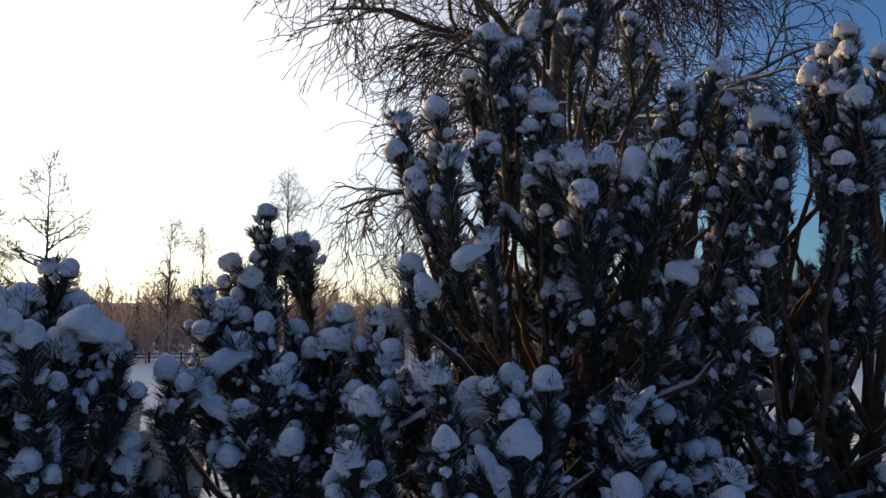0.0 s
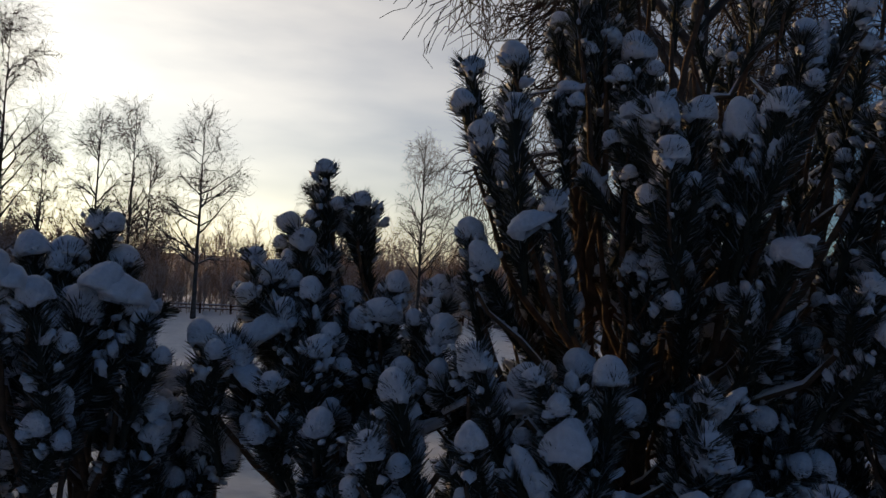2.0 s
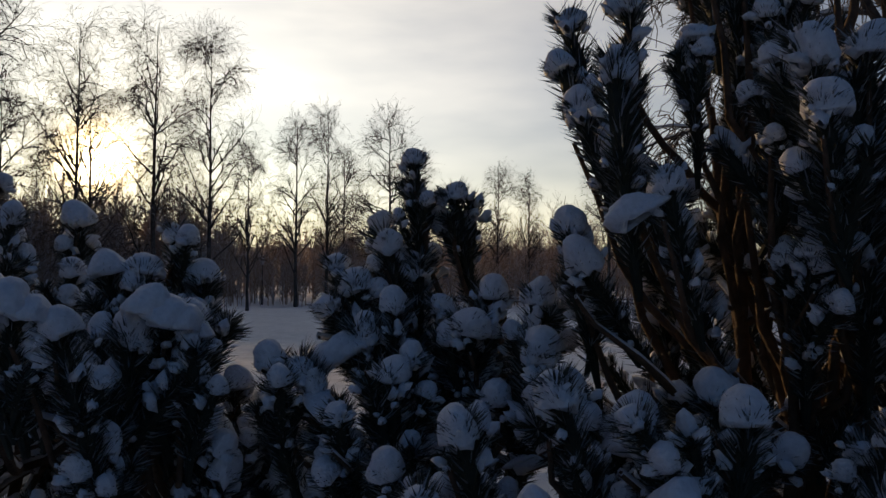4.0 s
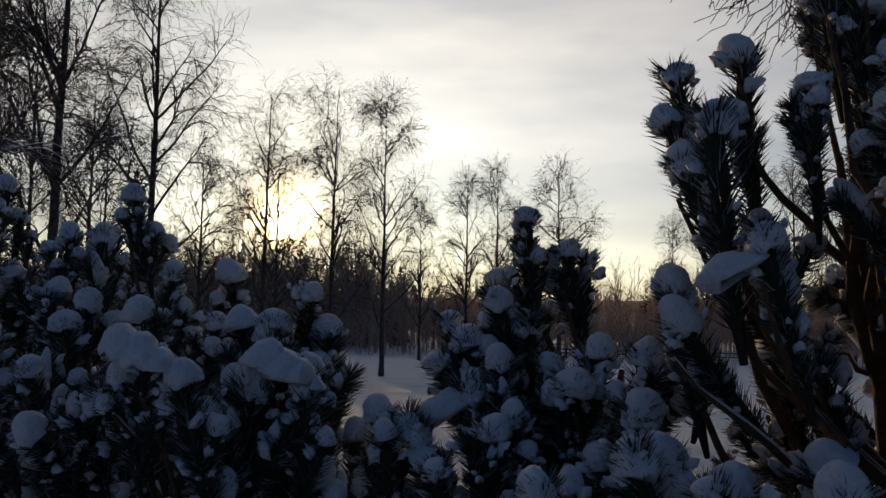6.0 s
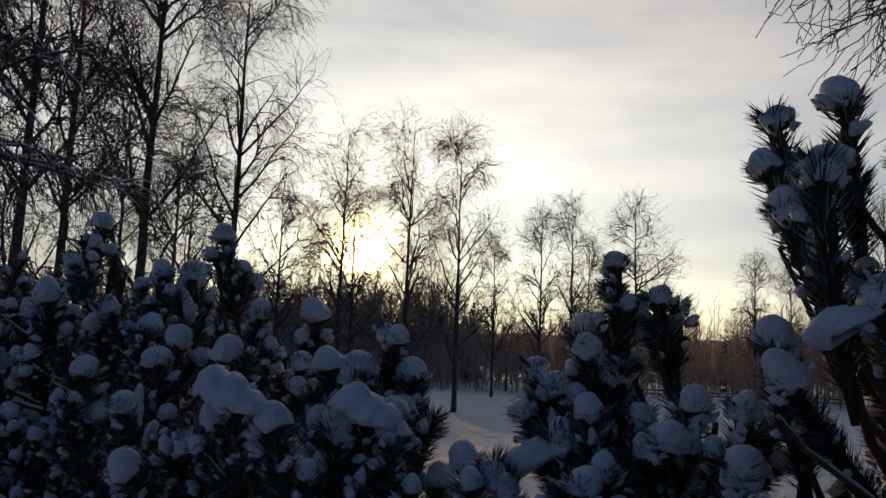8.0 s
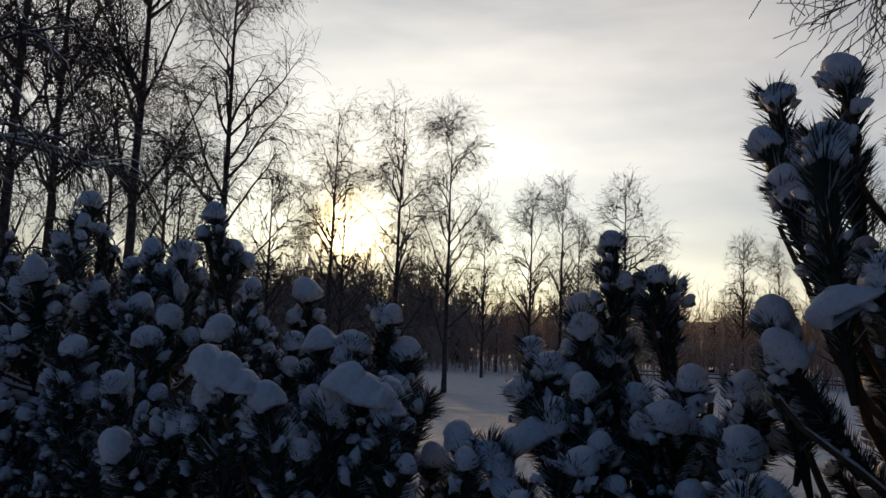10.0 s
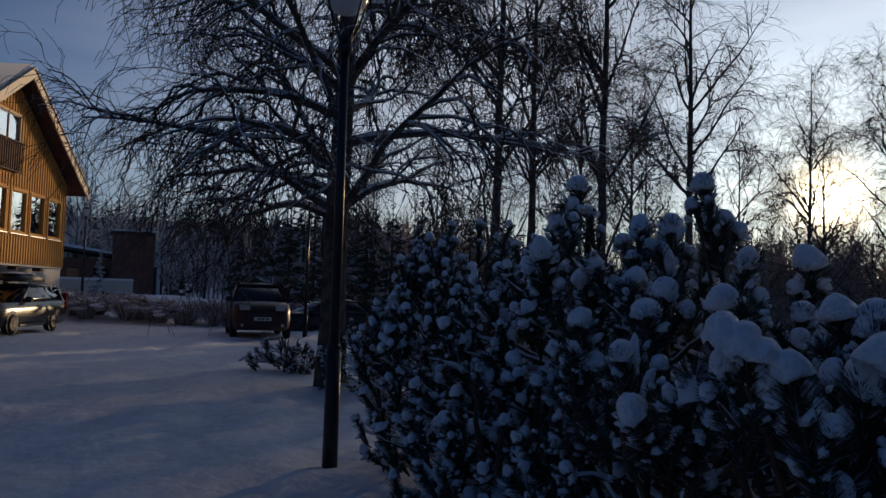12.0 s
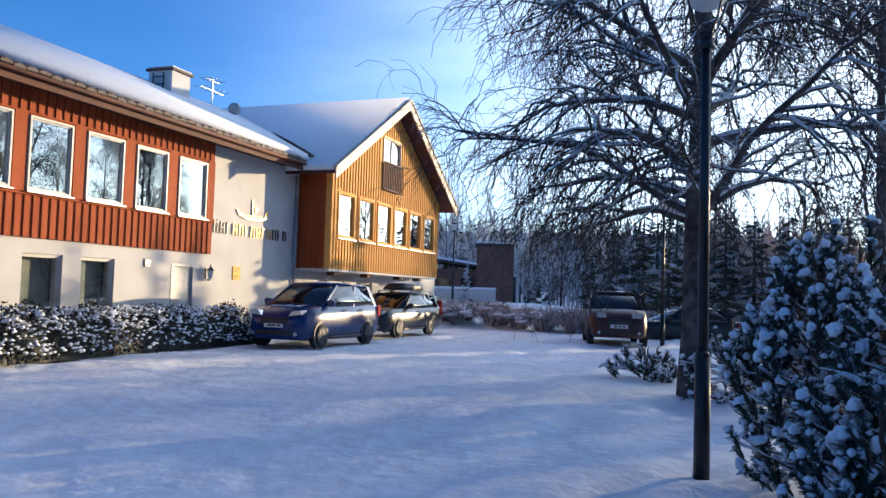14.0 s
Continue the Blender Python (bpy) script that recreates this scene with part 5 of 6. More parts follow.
def car(name, m, paint, L, W, hood, belt, H, nose, screen, roof0, roof1, tail, r, label, wagon=False, rails=False, box_on_top=False, suv=False, snow=0.6, seed=1):
    """A parked car, nose towards +y. nose..tail: stations along it, from the front axle line back."""
    rng = np.random.default_rng(seed)
    ob = thing("parked_car", m, label, "car", "parked cars")
    f, b, w, clear = L / 2, -L / 2, W / 2, 0.20 + (0.06 if suv else 0)
    rings = [body_ring(f, w * 0.62, clear + 0.10, hood * 0.66, 0.0), body_ring(f - 0.07, w * 0.80, clear + 0.02, hood * 0.80, 0.01), body_ring(f - 0.27, w * 0.94, clear, hood * 0.92, 0.03), body_ring(f - 0.6, w * 0.985, clear, hood, 0.05),
             body_ring(screen, w, clear, belt - 0.03, 0.04), body_ring((screen + tail) / 2, w, clear, belt, 0.02), body_ring(tail + 0.25, w * 0.99, clear, belt + 0.03, 0.02), body_ring(b + 0.10, w * 0.95, clear + 0.02, belt + 0.02, 0.0), body_ring(b, w * 0.88, clear + 0.12, belt - 0.08, 0.0)]
    part("body", loft(rings), paint, ob, "", True)
    wr = w * 0.74
    cab = [cabin_ring(screen + 0.02, w * 0.90, w * 0.86, belt - 0.06, belt + 0.0), cabin_ring(roof0, w * 0.93, wr, belt - 0.05, H - 0.05), cabin_ring((roof0 + roof1) / 2, w * 0.93, wr, belt - 0.05, H - 0.03), cabin_ring(roof1, w * 0.92, wr * 0.98, belt - 0.05, H - 0.06), cabin_ring(tail, w * 0.88, wr * 0.95, belt - 0.05, belt + 0.03)]
    part("window_glass", loft(cab), CAR_GLASS, ob, "dark car windows", True)
    rr = [[(wr * 1.00, y, z - 0.075), (wr * 0.98, y, z - 0.02), (wr * 0.6, y, z), (-wr * 0.6, y, z), (-wr * 0.98, y, z - 0.02), (-wr * 1.00, y, z - 0.075)] for y, z in ((roof0 + 0.02, H - 0.02), ((roof0 + roof1) / 2, H + 0.012), (roof1 - 0.03, H - 0.03))]
    part("roof", loft(rr), paint, ob, "", True)

    def pillar(y0, y1, side, t=0.05):
        p0, p1 = (w * 0.935 * side, y0, belt - 0.04), (wr * 1.035 * side, y1, H - 0.07)
        bm = bmesh.new()
        vs = []
        for x, y, z in (p0, p1):
            vs.append([bm.verts.new((x + dx * side, y + dy, z)) for dx, dy in ((-0.03, -t), (0.012, -t), (0.012, t), (-0.03, t))])
        for i in range(4):
            bm.faces.new((vs[0][i], vs[0][(i + 1) % 4], vs[1][(i + 1) % 4], vs[1][i]))
        bm.faces.new(vs[0][::-1])
        bm.faces.new(vs[1])
        bmesh.ops.recalc_face_normals(bm, faces=bm.faces)
        part("pillar", bm, paint, ob)

    for side in (-1, 1):
        pillar(screen - 0.02, roof0, side)
        pillar((screen + tail) / 2 - 0.08, (roof0 + roof1) / 2 - 0.1, side, 0.04)
        pillar(tail + 0.16, roof1, side, 0.09)
        if wagon or suv:
            pillar(tail + 0.85, roof1 + 0.55, side, 0.04)
        for y in (nose, nose - (2.50 if not wagon else 2.66) - (0.12 if suv else 0)):
            wheel(ob, (w - 0.005) * side, y, r, side)
            bm = bmesh.new()
            bmesh.ops.create_cone(bm, cap_ends=True, segments=28, radius1=r * 1.12, radius2=r * 1.12, depth=0.03, matrix=Matrix.Translation((side * (w - 0.022), y, r + 0.02)) @ Euler((0, radians(90), 0)).to_matrix().to_4x4())
            part("wheel_arch", bm, PLASTIC, ob)
        # mirror, handles, lamps
        mi = part("mirror", prism([(0, -0.06), (0.17, -0.08), (0.20, 0.04), (0.14, 0.09), (0, 0.07)], -0.06, 0.07, 0.015), PLASTIC if not paint == BLUE_PAINT else paint, ob)
        mi.matrix_basis = Matrix.Translation((side * w * 0.93, screen - 0.25, belt + 0.06)) @ pose(0, 0, 0, 0, 0, 0 if side > 0 else 180)
        for y in (screen - 1.05, screen - 1.95):
            part("door_handle", box(*sorted((side * (w * 0.985), side * (w * 0.985 + 0.03))), y - 0.09, y + 0.09, belt - 0.13, belt - 0.10, 0.008), paint, ob)
        part("sill_trim", box(*sorted((side * (w * 0.95), side * (w + 0.012))), nose - 2.1, nose - 0.42, clear + 0.02, clear + 0.09, 0.01), PLASTIC, ob)
        hz = hood * 0.87
        hl = [(0, 0), (0.34, 0.05), (0.36, 0.15), (0.10, 0.13)] if not suv else [(0, 0), (0.30, 0.0), (0.31, 0.17), (0.0, 0.15)]
        h = part("headlight", prism([(side * (w * 0.42 + px), hz - 0.07 + pz) for px, pz in hl], f - 0.34, f - 0.02, 0.012), LENS_GLASS, ob, "clear headlight")
        part("tail_light", box(*sorted((side * w * 0.80, side * w * 0.965)), b - 0.006, b + 0.16, belt - 0.30, belt + (0.25 if wagon else 0.0), 0.012), TAIL_RED, ob)
        fg = bmesh.new()
        add_cone(fg, 0.05, 0.05, 0, 0.03, 14, m=Matrix.Translation((side * w * 0.66, f - 0.035, clear + 0.16)) @ Euler((radians(-90), 0, 0)).to_matrix().to_4x4())
        part("fog_lamp", fg, LENS_GLASS, ob)
    g = part("grille", box(-w * 0.42, w * 0.42, f - 0.10, f + 0.008, hood * 0.60, hood * 0.76, 0.012), PLASTIC, ob, "dark grille with chrome bar")
    for k in range(3):
        part("grille_bar", box(-w * 0.40, w * 0.40, f + 0.0085, f + 0.020, hood * 0.62 + k * 0.05, hood * 0.64 + k * 0.05 + 0.012), RIM if k == 1 else PLASTIC, g)
    part("air_intake", box(-w * 0.58, w * 0.58, f - 0.07, f + 0.006, clear + 0.12, clear + 0.24, 0.012), PLASTIC, ob)
    pl = part("number_plate", box(-0.26, 0.26, f + 0.007, f + 0.018, hood * 0.52, hood * 0.52 + 0.11, 0.003), PLATE, ob, "pale number plate")
    for x0 in (-0.2, -0.06, 0.06):
        part("print_bar", box(x0, x0 + 0.10, f + 0.0185, f + 0.020, hood * 0.52 + 0.03, hood * 0.52 + 0.08), PRINT, pl)
    for x0 in (-0.45, 0.15):
        wp = part("wiper", box(x0, x0 + 0.5, -0.01, 0.01, 0, 0.015), PLASTIC, ob)
        wp.matrix_basis = Matrix.Translation((0, screen + 0.01, belt + 0.03)) @ pose(0, 0, 0, 0, -4, 0)
    if rails:
        for side in (-1, 1):
            part("roof_rail", box(side * wr * 0.92 - 0.02, side * wr * 0.92 + 0.02, roof1 + 0.1, roof0 - 0.15, H + 0.03, H + 0.06, 0.008), PLASTIC, ob)
            for y in (roof1 + 0.15, roof0 - 0.2):
                part("rail_foot", box(side * wr * 0.92 - 0.015, side * wr * 0.92 + 0.015, y - 0.04, y + 0.04, H - 0.03, H + 0.032), PLASTIC, ob)
    if box_on_top:
        bx = [[(x * s, y, H + 0.08 + z * s2) for x, z in ((-0.42, 0), (0.42, 0), (0.42, 0.14), (0.34, 0.24), (-0.34, 0.24), (-0.42, 0.14))] for y, s, s2 in ((roof0 + 0.05, 0.75, 0.45), (roof0 - 0.35, 1, 0.9), (roof0 - 1.3, 1, 1.0), (roof0 - 1.75, 0.9, 0.8))]
        rb = part("roof_box", loft(bx), PLASTIC, ob, "black roof box with snow", True)
        sn = lump_data(seed + 900, 0.36, 0.8, 0.05, 0.1, 0.12)
        child("box_snow", sn, rb, Matrix.Translation((0, roof0 - 0.85, H + 0.31)))
    bm = bmesh.new()
    add_cone(bm, 0.006, 0.003, 0, 0.22, 6, m=Matrix.Translation((0, (roof0 + roof1) / 2 + 0.3, H)) @ pose(0, 0, 0, 35))
    part("aerial", bm, PLASTIC, ob)
    # snow left lying on the bonnet and roof
    if snow:
        rs = lump_data(seed + 950, wr * 0.86, (roof0 - roof1) * 0.46, 0.035, 0.1, 0.10)
        if not box_on_top:
            child("roof_snow", rs, ob, Matrix.Translation((0, (roof0 + roof1) / 2, H - 0.01)), "thin snow on the roof")
        for i in range(int(snow * 16)):
            x, y = rng.uniform(-w * 0.7, w * 0.7), rng.uniform(screen + 0.08, f - 0.45)
            t = (f - 0.6 - y) / (f - 0.6 - screen) if y < f - 0.6 else 0.0
            z = hood + 0.05 + (belt - 0.03 - hood - 0.01) * t - (0.05 if abs(x) > w * 0.45 else 0.0) - 0.012
            child("snow_patch", CLUMPS[rng.integers(len(CLUMPS))], ob, Matrix.Translation((x, y, z)) @ pose(0, 0, 0, 0, 0, rng.uniform(0, 360)) @ Matrix.Diagonal((rng.uniform(1.2, 3.2), rng.uniform(1.2, 3.0), 0.7, 1)))
    return ob


car("parked_car", pose(-3.15, 21.0, 0, 0, 0, 180 - 22), BLUE_PAINT, 4.08, 1.75, 0.97, 1.04, 1.62, 1.28, 1.16, 0.22, -1.50, -1.90, 0.31, "blue compact car dusted with snow, parked by the wall", snow=1.0, seed=3)
car("parked_car", pose(-1.45, 26.9, 0, 0, 0, 180 - 22), DARK_PAINT, 4.75, 1.76, 0.88, 0.93, 1.42, 1.45, 0.85, 0.10, -1.95, -2.25, 0.31, "dark estate car with a roof box, parked by the wall", wagon=True, rails=True, box_on_top=True, snow=0.3, seed=4)
car("parked_car", pose(5.84, 26.4, -0.03, 0, 0, 180 - 8), RED_PAINT, 4.45, 1.81, 1.08, 1.12, 1.69, 1.45, 1.02, 0.35, -1.85, -2.05, 0.35, "dark red off-road car standing on the snowy drive", suv=True, rails=True, snow=0.3, seed=5)
x, y = 9.1, 30.2
car("parked_car", pose(x, y, -0.25, 0, 0, 95), DARK_PAINT, 4.4, 1.75, 0.86, 0.92, 1.42, 1.35, 0.85, 0.10, -1.5, -2.0, 0.31, "dark car standing half hidden beyond the drive", snow=0.6, seed=6)


# ---- lamp posts ----
def park_lamp(x, y, z, h, label, globe=True, r=0.055):
    ob = thing("lamp_post", pose(x, y, z), label, "lamp", "black lamp posts")
    bm = bmesh.new()
    add_cone(bm, r * 1.25, r * 1.2, -0.1, 0.95, 16)
    add_cone(bm, r * 1.2, r * 0.9, 0.95, 1.0, 16)
    add_cone(bm, r * 0.85, r * 0.72, 1.0, h - 0.62, 16)
    part("post", bm, BLACK_METAL, ob, "", True)
    bm = bmesh.new()
    add_cone(bm, r * 1.25, r * 1.25, h - 0.66, h - 0.58, 14)
    add_cone(bm, r * 0.9, r * 1.4, h - 0.58, h - 0.52, 14)
    part("collar", bm, BLACK_METAL, ob, "", True)
    if globe:
        bm = bmesh.new()
        bmesh.ops.create_uvsphere(bm, u_segments=20, v_segments=14, radius=0.2, matrix=Matrix.Translation((0, 0, h - 0.12)))
        part("globe", bm, GLOBE, ob, "frosted glass globe", True)
        for i in range(4):
            a = radians(90 * i + 20)
            P = np.array([[[math.cos(a) * q, math.sin(a) * q, zz] for q, zz in ((0.05, h - 0.55), (0.14, h - 0.42), (0.215, h - 0.2), (0.215, h - 0.02), (0.15, h + 0.1), (0.03, h + 0.16))]])
            child("arm", mesh_of("arm", *tubes(P, np.full((1, 6), 0.010), 6), BLACK_METAL, True), ob)
        bm = bmesh.new()
        add_cone(bm, 0.13, 0.02, h + 0.11, h + 0.24, 14)
        part("hood", bm, BLACK_METAL, ob, "", True)
    else:
        bm = bmesh.new()
        add_cone(bm, 0.10, 0.17, h - 0.52, h - 0.18, 6)
        part("glass", bm, GLOBE, ob)
        bm = bmesh.new()
        add_cone(bm, 0.21, 0.04, h - 0.178, h - 0.02, 6)
        add_cone(bm, 0.03, 0.01, h - 0.02, h + 0.12, 6)
        part("hood", bm, BLACK_METAL, ob)
        child("hood_snow", CAPS[1], ob, Matrix.Translation((0, 0, h - 0.06)) @ Matrix.Diagonal((2.6, 2.6, 1.2, 1)))
    return ob


park_lamp(2.115, 6.72, 0.0, 4.25, "black lamp post with a glass globe in the snow", True, 0.054)
park_lamp(7.34, 25.9, -0.1, 4.9, "black lamp post beyond the parked cars", True, 0.06)
x, y = polar(1.3, 44)
park_lamp(x, y, float(ground_at(x, y)), 4.5, "black lantern post among frosted shrubs", False)
x, y = polar(9.0, 45)
park_lamp(x, y, float(ground_at(x, y)) - 0.1, 3.9, "slim black lantern post beyond the drive", False)
x, y = polar(62.2, 63)
park_lamp(x, y, float(ground_at(x, y)) - 0.05, 3.6, "black lantern post in the park", False)


# ---- hedge under the windows ----
def hedge():
    rng = np.random.default_rng(77)
    ob = thing("hedge", HOUSE, "low dark hedge thickly covered with snow", "hedge")
    leaf, twig = Pile(), Pile()
    n = 13000
    s = rng.uniform(-13.5, 0.55, n)
    a, q = rng.uniform(0, 3.1416, n), np.sqrt(rng.uniform(0.35, 1, n))
    hgt = 0.92 + 0.16 * smooth_noise(s * 1.7, s * 0 + 3, 8) + 0.08 * smooth_noise(s * 5, s * 0, 9)
    o = 0.85 + np.cos(a) * q * 0.72
    z = np.sin(a) * q * hgt * (1 - 0.5 * ease(s, 0.0, 0.6)) + 0.02
    P = np.stack([-s, o, z], -1)
    d = unit(rng.normal(size=P.shape) + np.array([0, 0.3, 0.5]))
    e = unit(np.cross(d, rng.normal(size=P.shape)))
    ln, w = rng.uniform(0.06, 0.10, n)[:, None], 0.026
    V = np.stack([P, P + d * ln * 0.5 + e * w, P + d * ln, P + d * ln * 0.5 - e * w], 1).reshape(-1, 3)
    F = (np.arange(n)[:, None] * 4 + np.arange(4)).astype(int)
    tagged(child("leaf_rest", mesh_of("leaf_rest", V, F, HEDGE_LEAF), ob), kind="stuff")
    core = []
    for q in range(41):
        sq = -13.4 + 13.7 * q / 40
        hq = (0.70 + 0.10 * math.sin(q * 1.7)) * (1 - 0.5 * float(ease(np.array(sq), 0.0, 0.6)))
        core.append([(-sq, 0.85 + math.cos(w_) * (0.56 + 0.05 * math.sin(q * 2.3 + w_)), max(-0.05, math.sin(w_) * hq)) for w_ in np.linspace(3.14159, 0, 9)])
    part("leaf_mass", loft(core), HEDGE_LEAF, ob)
    B = 260
    ss, a = rng.uniform(-13.4, 0.4, B), rng.uniform(0.3, 2.84, B)
    base = np.stack([-ss, np.full(B, 0.85) + rng.normal(0, 0.1, B), np.zeros(B)], -1)
    tip = np.stack([-ss + rng.normal(0, 0.2, B), 0.85 + np.cos(a) * 0.75, np.sin(a) * 1.02], -1)
    t = np.linspace(0, 1, 5)[None, :, None]
    L = base[:, None] * (1 - t) + tip[:, None] * t + rng.normal(0, 0.02, (B, 5, 3))
    tagged(child("twig_rest", mesh_of("twig_rest", *tubes(L, np.linspace(0.012, 0.004, 5)[None].repeat(B, 0), 4), TWIG_HEDGE), ob), kind="stuff")
    bits = Pile()
    for i in range(2200):
        s, a = rng.uniform(-12.5, 0.5), rng.uniform(0.15, 2.3)
        h = 0.93 * (1 - 0.5 * float(ease(np.array(s), 0.0, 0.6)))
        r1 = rng.uniform(0.018, 0.052)
        v, f = lump_arrays(2000 + i % 40, r1, r1 * 0.8, r1 * 0.6, 0.6, 0.25, 7, 4)
        bits.add(v + np.array([-s, 0.85 + math.cos(a) * 0.74, math.sin(a) * h * rng.uniform(0.9, 1.05) + 0.01]), f)
    tagged(child("snow_rest", bits.mesh("snow_rest", SNOW, True), ob), kind="stuff")
    for i in range(170):
        s = rng.uniform(-10.5, 0.45)
        a = rng.uniform(0.25, 2.2)
        q = rng.uniform(0.85, 1.0)
        h = 0.92 * (1 - 0.5 * float(ease(np.array(s), 0.0, 0.6)))
        sc = rng.uniform(0.8, 2.4) * (0.30 + 0.75 * math.sin(a))
        child("snow_clump", CLUMPS[rng.integers(len(CLUMPS))], ob, Matrix.Translation((-s, 0.85 + math.cos(a) * q * 0.74, math.sin(a) * q * h + 0.02)) @ pose(0, 0, 0, -40 * math.cos(a), rng.normal(0, 15), rng.uniform(0, 360)) @ Matrix.Diagonal((sc * 1.2, sc, sc * 0.9, 1)))


hedge()


# ---- what stands beyond the drive ----
def shrub_bank():
    rng = np.random.default_rng(88)
    spots_ = [(-0.9 + i * 0.42 + rng.normal(0, 0.2), 36.8 - i * 0.22 + rng.normal(0, 0.9)) for i in range(26)]
    for i, (x, y) in enumerate(spots_):
        z = float(ground_at(x, y)) - 0.05
        ob = thing("frosted_shrub", pose(x, y, z), "bare twiggy shrub bent under frost and snow", "shrub", "frosted shrubs")
        B = 90
        a, q = rng.uniform(0, 6.283, B), rng.uniform(0.25, 1.0, B)
        R, H = rng.uniform(0.9, 1.35), rng.uniform(0.6, 0.95)
        t = np.linspace(0, 1, 6)[None, :, None]
        out = np.stack([np.cos(a) * q * R, np.sin(a) * q * R, 0 * a], -1)[:, None]
        L = out * (0.15 + 0.85 * t) + np.array([0, 0, 1.0]) * (np.sin(t * 2.3) * H * rng.uniform(0.6, 1.1, B)[:, None, None]) + rng.normal(0, 0.03, (B, 6, 3)) * t
        RL = np.linspace(0.014, 0.008, 6)[None].repeat(B, 0)
        C, RC = sprout(rng, L, RL, 4, 0.25, 1.0, lambda q: 0.34 + 0 * q, 45, -0.05, 0.2, 3, (0.010, 0.008))
        child("twig_mass", Pile().add(*tubes(L, RL, 3)).add(*tubes(C, RC, 3)).mesh("twig_mass", SHRUB_TWIG), ob)
        for k in range(9):
            a1, q1 = rng.uniform(0, 6.283), rng.uniform(0.1, 0.9)
            child("snow_clump", CLUMPS[rng.integers(len(CLUMPS))], ob, Matrix.Translation((math.cos(a1) * q1 * R, math.sin(a1) * q1 * R, H * (0.95 - 0.6 * q1 * q1))) @ Matrix.Diagonal((5, 4.5, 3.5, 1)))


shrub_bank()


def annex():
    """Low brown building with a snow roof and a taller block at its end, seen past the house."""
    x, y = polar(2.2, 62)
    m = pose(x, y, 0.8, 0, 0, -2)
    ob = thing("annex_building", m, "low brown brick annexe with a snow-covered roof", "building")
    part("wall", box(-4.5, 1.6, 0, 6, -0.5, 2.55), BRICK, ob)
    for i in range(3):
        w = part("window", box(-3.9 + i * 1.8, -2.9 + i * 1.8, -0.05, 0.02, 0.9, 1.9, 0.01), DARK_WOOD, ob)
        part("pane", box(-3.84 + i * 1.8, -2.96 + i * 1.8, -0.062, -0.052, 0.96, 1.84), CAR_GLASS, w)
    part("roof", prism([(-5.0, 3.7), (-5.0, 3.5), (2.3, 2.56), (2.3, 2.72)], -0.6, 6.3), TILE, ob)
    part("roof_snow", prism([(-5.0, 3.95), (-5.0, 3.705), (2.32, 2.725), (2.32, 2.86)], -0.62, 6.32), SNOW, ob, "snow on the low roof")
    part("tower_block", box(0.9, 3.75, -0.9, 2.2, -0.5, 4.35, 0.01), BRICK, ob, "brown brick end block")
    part("tower_cap", box(0.75, 3.9, -1.05, 2.35, 4.352, 4.56, 0.02), TILE, ob)
    part("tower_snow", box(0.78, 3.87, -1.02, 2.32, 4.562, 4.70, 0.04), SNOW, ob)
    part("corner_pier", box(3.752, 4.1, -0.8, 2.1, -0.5, 4.2), WHITE_WALL, ob)


annex()
x, y = polar(1.9, 48)
ob = thing("garden_wall", pose(x, y, 0.75, 0, 0, 3), "low white wall capped with snow", "wall")
part("wall", box(-3.2, 2.1, 0, 0.25, -0.4, 0.98, 0.01), WHITE_WALL, ob)
part("snow_cap", box(-3.22, 2.12, -0.03, 0.28, 0.982, 1.12, 0.04), SNOW, ob, "snow on top of the wall")
x, y = polar(2.3, 45.5)
v, f = spruce_arrays(np.random.default_rng(3), 10, 2.6, 16)
ob = thing("spruce", pose(x, y, float(ground_at(x, y)) - 0.1), "small young spruce coated with frost", "tree", "young spruces")
ob.scale = (0.26, 0.26, 0.27)
child("crown", mesh_of("young_spruce_crown", v, f, FAR_FROST), ob)
x, y = polar(5.75, 58)
ob = thing("flagpole", pose(x, y, 0.8), "slim white flagpole without a flag", "flagpole")
bm = bmesh.new()
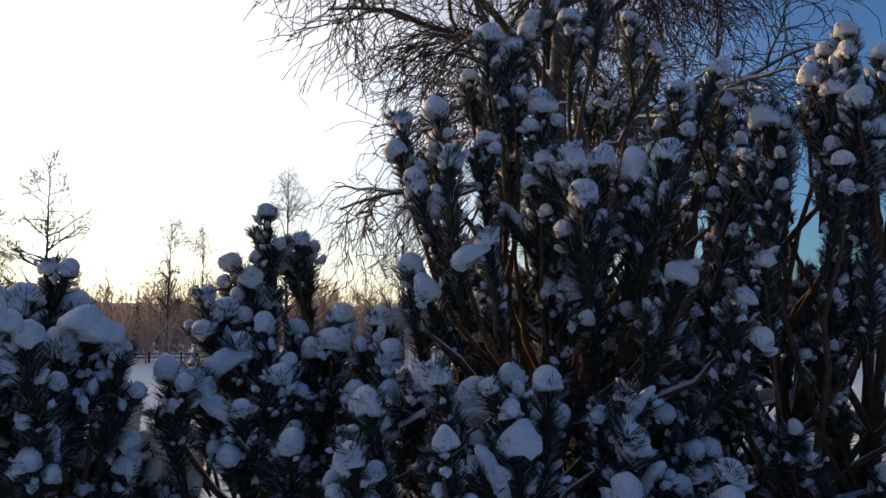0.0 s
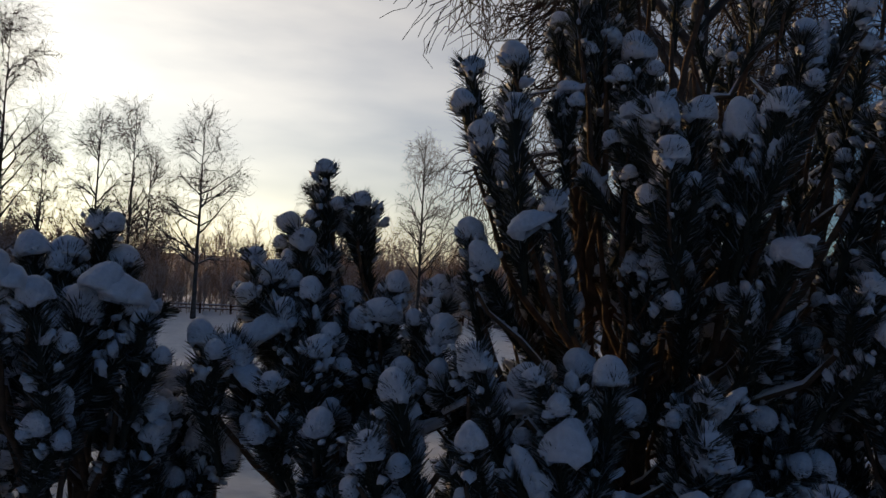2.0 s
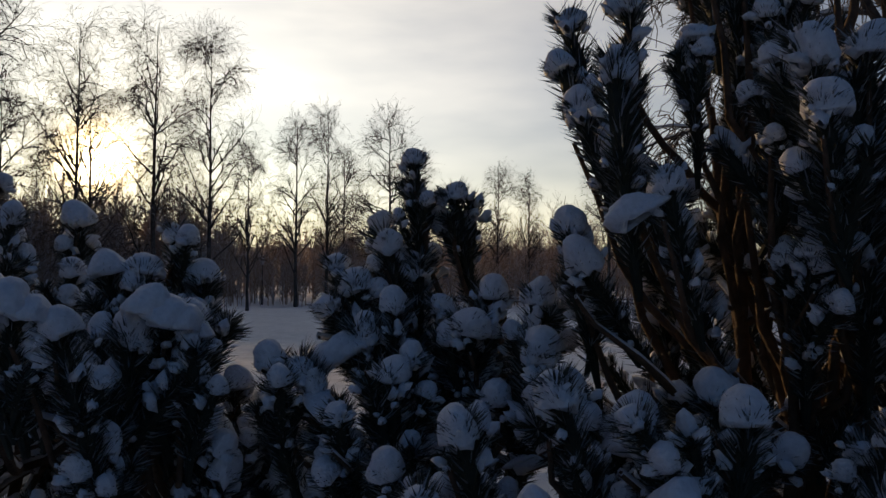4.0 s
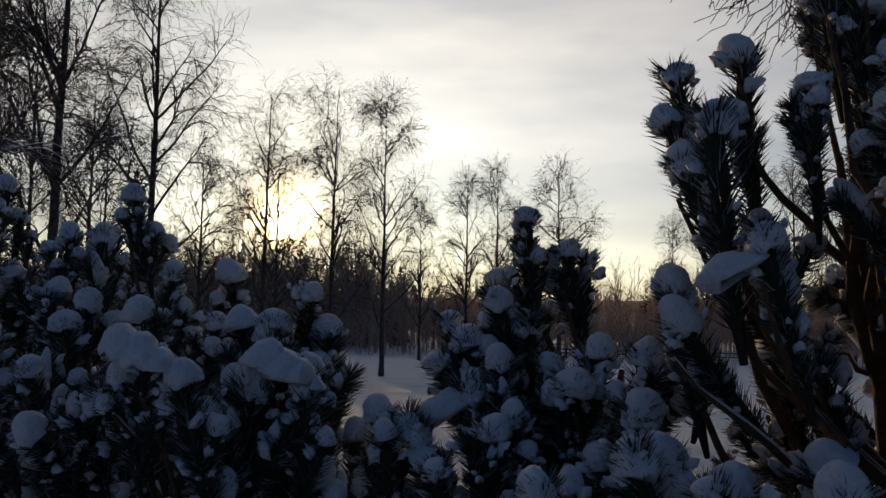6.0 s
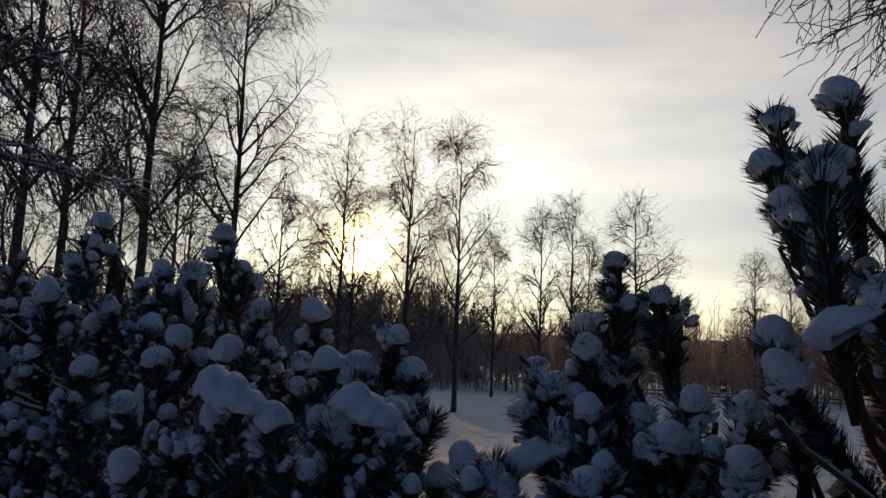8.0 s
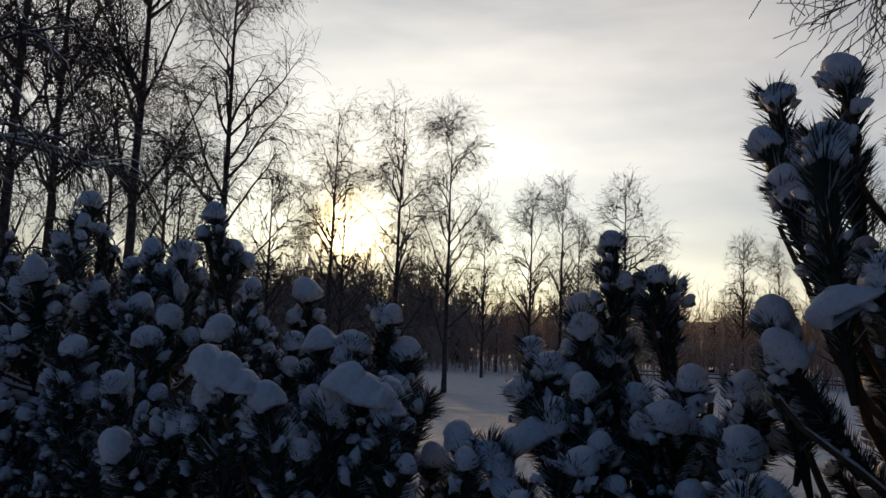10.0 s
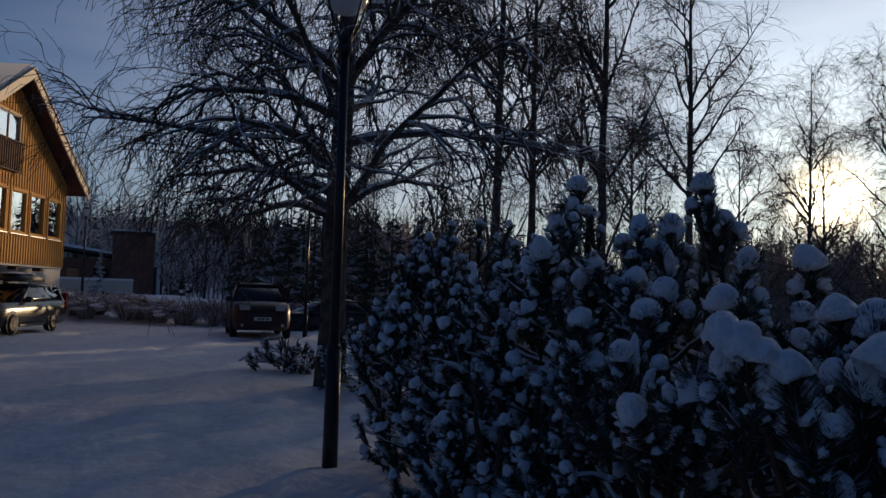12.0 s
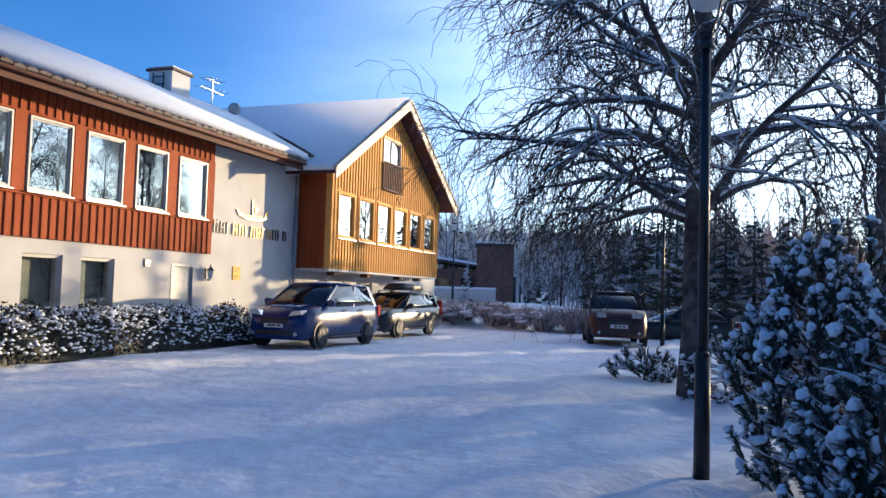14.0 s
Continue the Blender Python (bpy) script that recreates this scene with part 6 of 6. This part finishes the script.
add_cone(bm, 0.09, 0.04, -0.1, 9.3, 12)
part("pole", bm, WHITE_PAINT, ob, "", True)
bm = bmesh.new()
bmesh.ops.create_uvsphere(bm, u_segments=10, v_segments=8, radius=0.09, matrix=Matrix.Translation((0, 0, 9.36)))
part("finial", bm, BRASS, ob, "", True)
bm = bmesh.new()
add_cone(bm, 0.13, 0.13, -0.1, 2.0, 12)
part("sleeve", bm, BLACK_METAL, ob, "", True)
# dark young spruces behind the old birch
# The last five, mostly hidden, are added to shade the house wall.
for i, (az, d, s) in enumerate([(14.6, 36, 0.64), (16.3, 39, 0.70), (18.4, 35, 0.62), (20.0, 38, 0.68), (21.8, 36, 0.62), (23.4, 42, 0.66), (12.6, 44, 0.66), (23.9, 35, 0.64), (25.6, 37, 0.66), (27.4, 34, 0.62), (29.3, 37, 0.66), (31.2, 36, 0.6)]):
    lone_spruce(az, d, s, 80 + i, "dark spruce thicket tree beyond the old birch")


def park_fence(az0, az1, d, n):
    ob = thing("park_fence", pose(0, 0, 0), "low rail fence half buried in snow", "fence")
    prev = None
    for i in range(n):
        x, y = polar(az0 + (az1 - az0) * i / (n - 1), d)
        z = float(ground_at(x, y))
        part("fence_post", box(x - 0.06, x + 0.06, y - 0.06, y + 0.06, z - 0.2, z + 0.75, 0.01), DARK_WOOD, ob)
        if prev:
            for h in (0.35, 0.62):
                P = np.array([[[prev[0], prev[1], prev[2] + h], [x, y, z + h]]])
                child("rail", mesh_of("rail", *tubes(P, np.full((1, 2), 0.045), 6), DARK_WOOD), ob)
                child("rail_snow", mesh_of("rail_snow", *tubes(P + np.array([0, 0, 0.06]), np.full((1, 2), 0.045), 6), SNOW), ob)
        prev = (x, y, z)


park_fence(67.5, 90, 62, 12)
for az, d in ((69.1, 60), (69.9, 60)):
    x, y = polar(az, d)
    ob = new("boulder", lump_data(int(az * 10), 0.42, 0.36, 0.34, 0.6, 0.25))
    ob.data.materials[0] = TYRE
    ob.matrix_basis = pose(x, y, float(ground_at(x, y)) + 0.05)
    tagged(ob, "dark boulder showing through the park snow", "rock", "dark boulders")
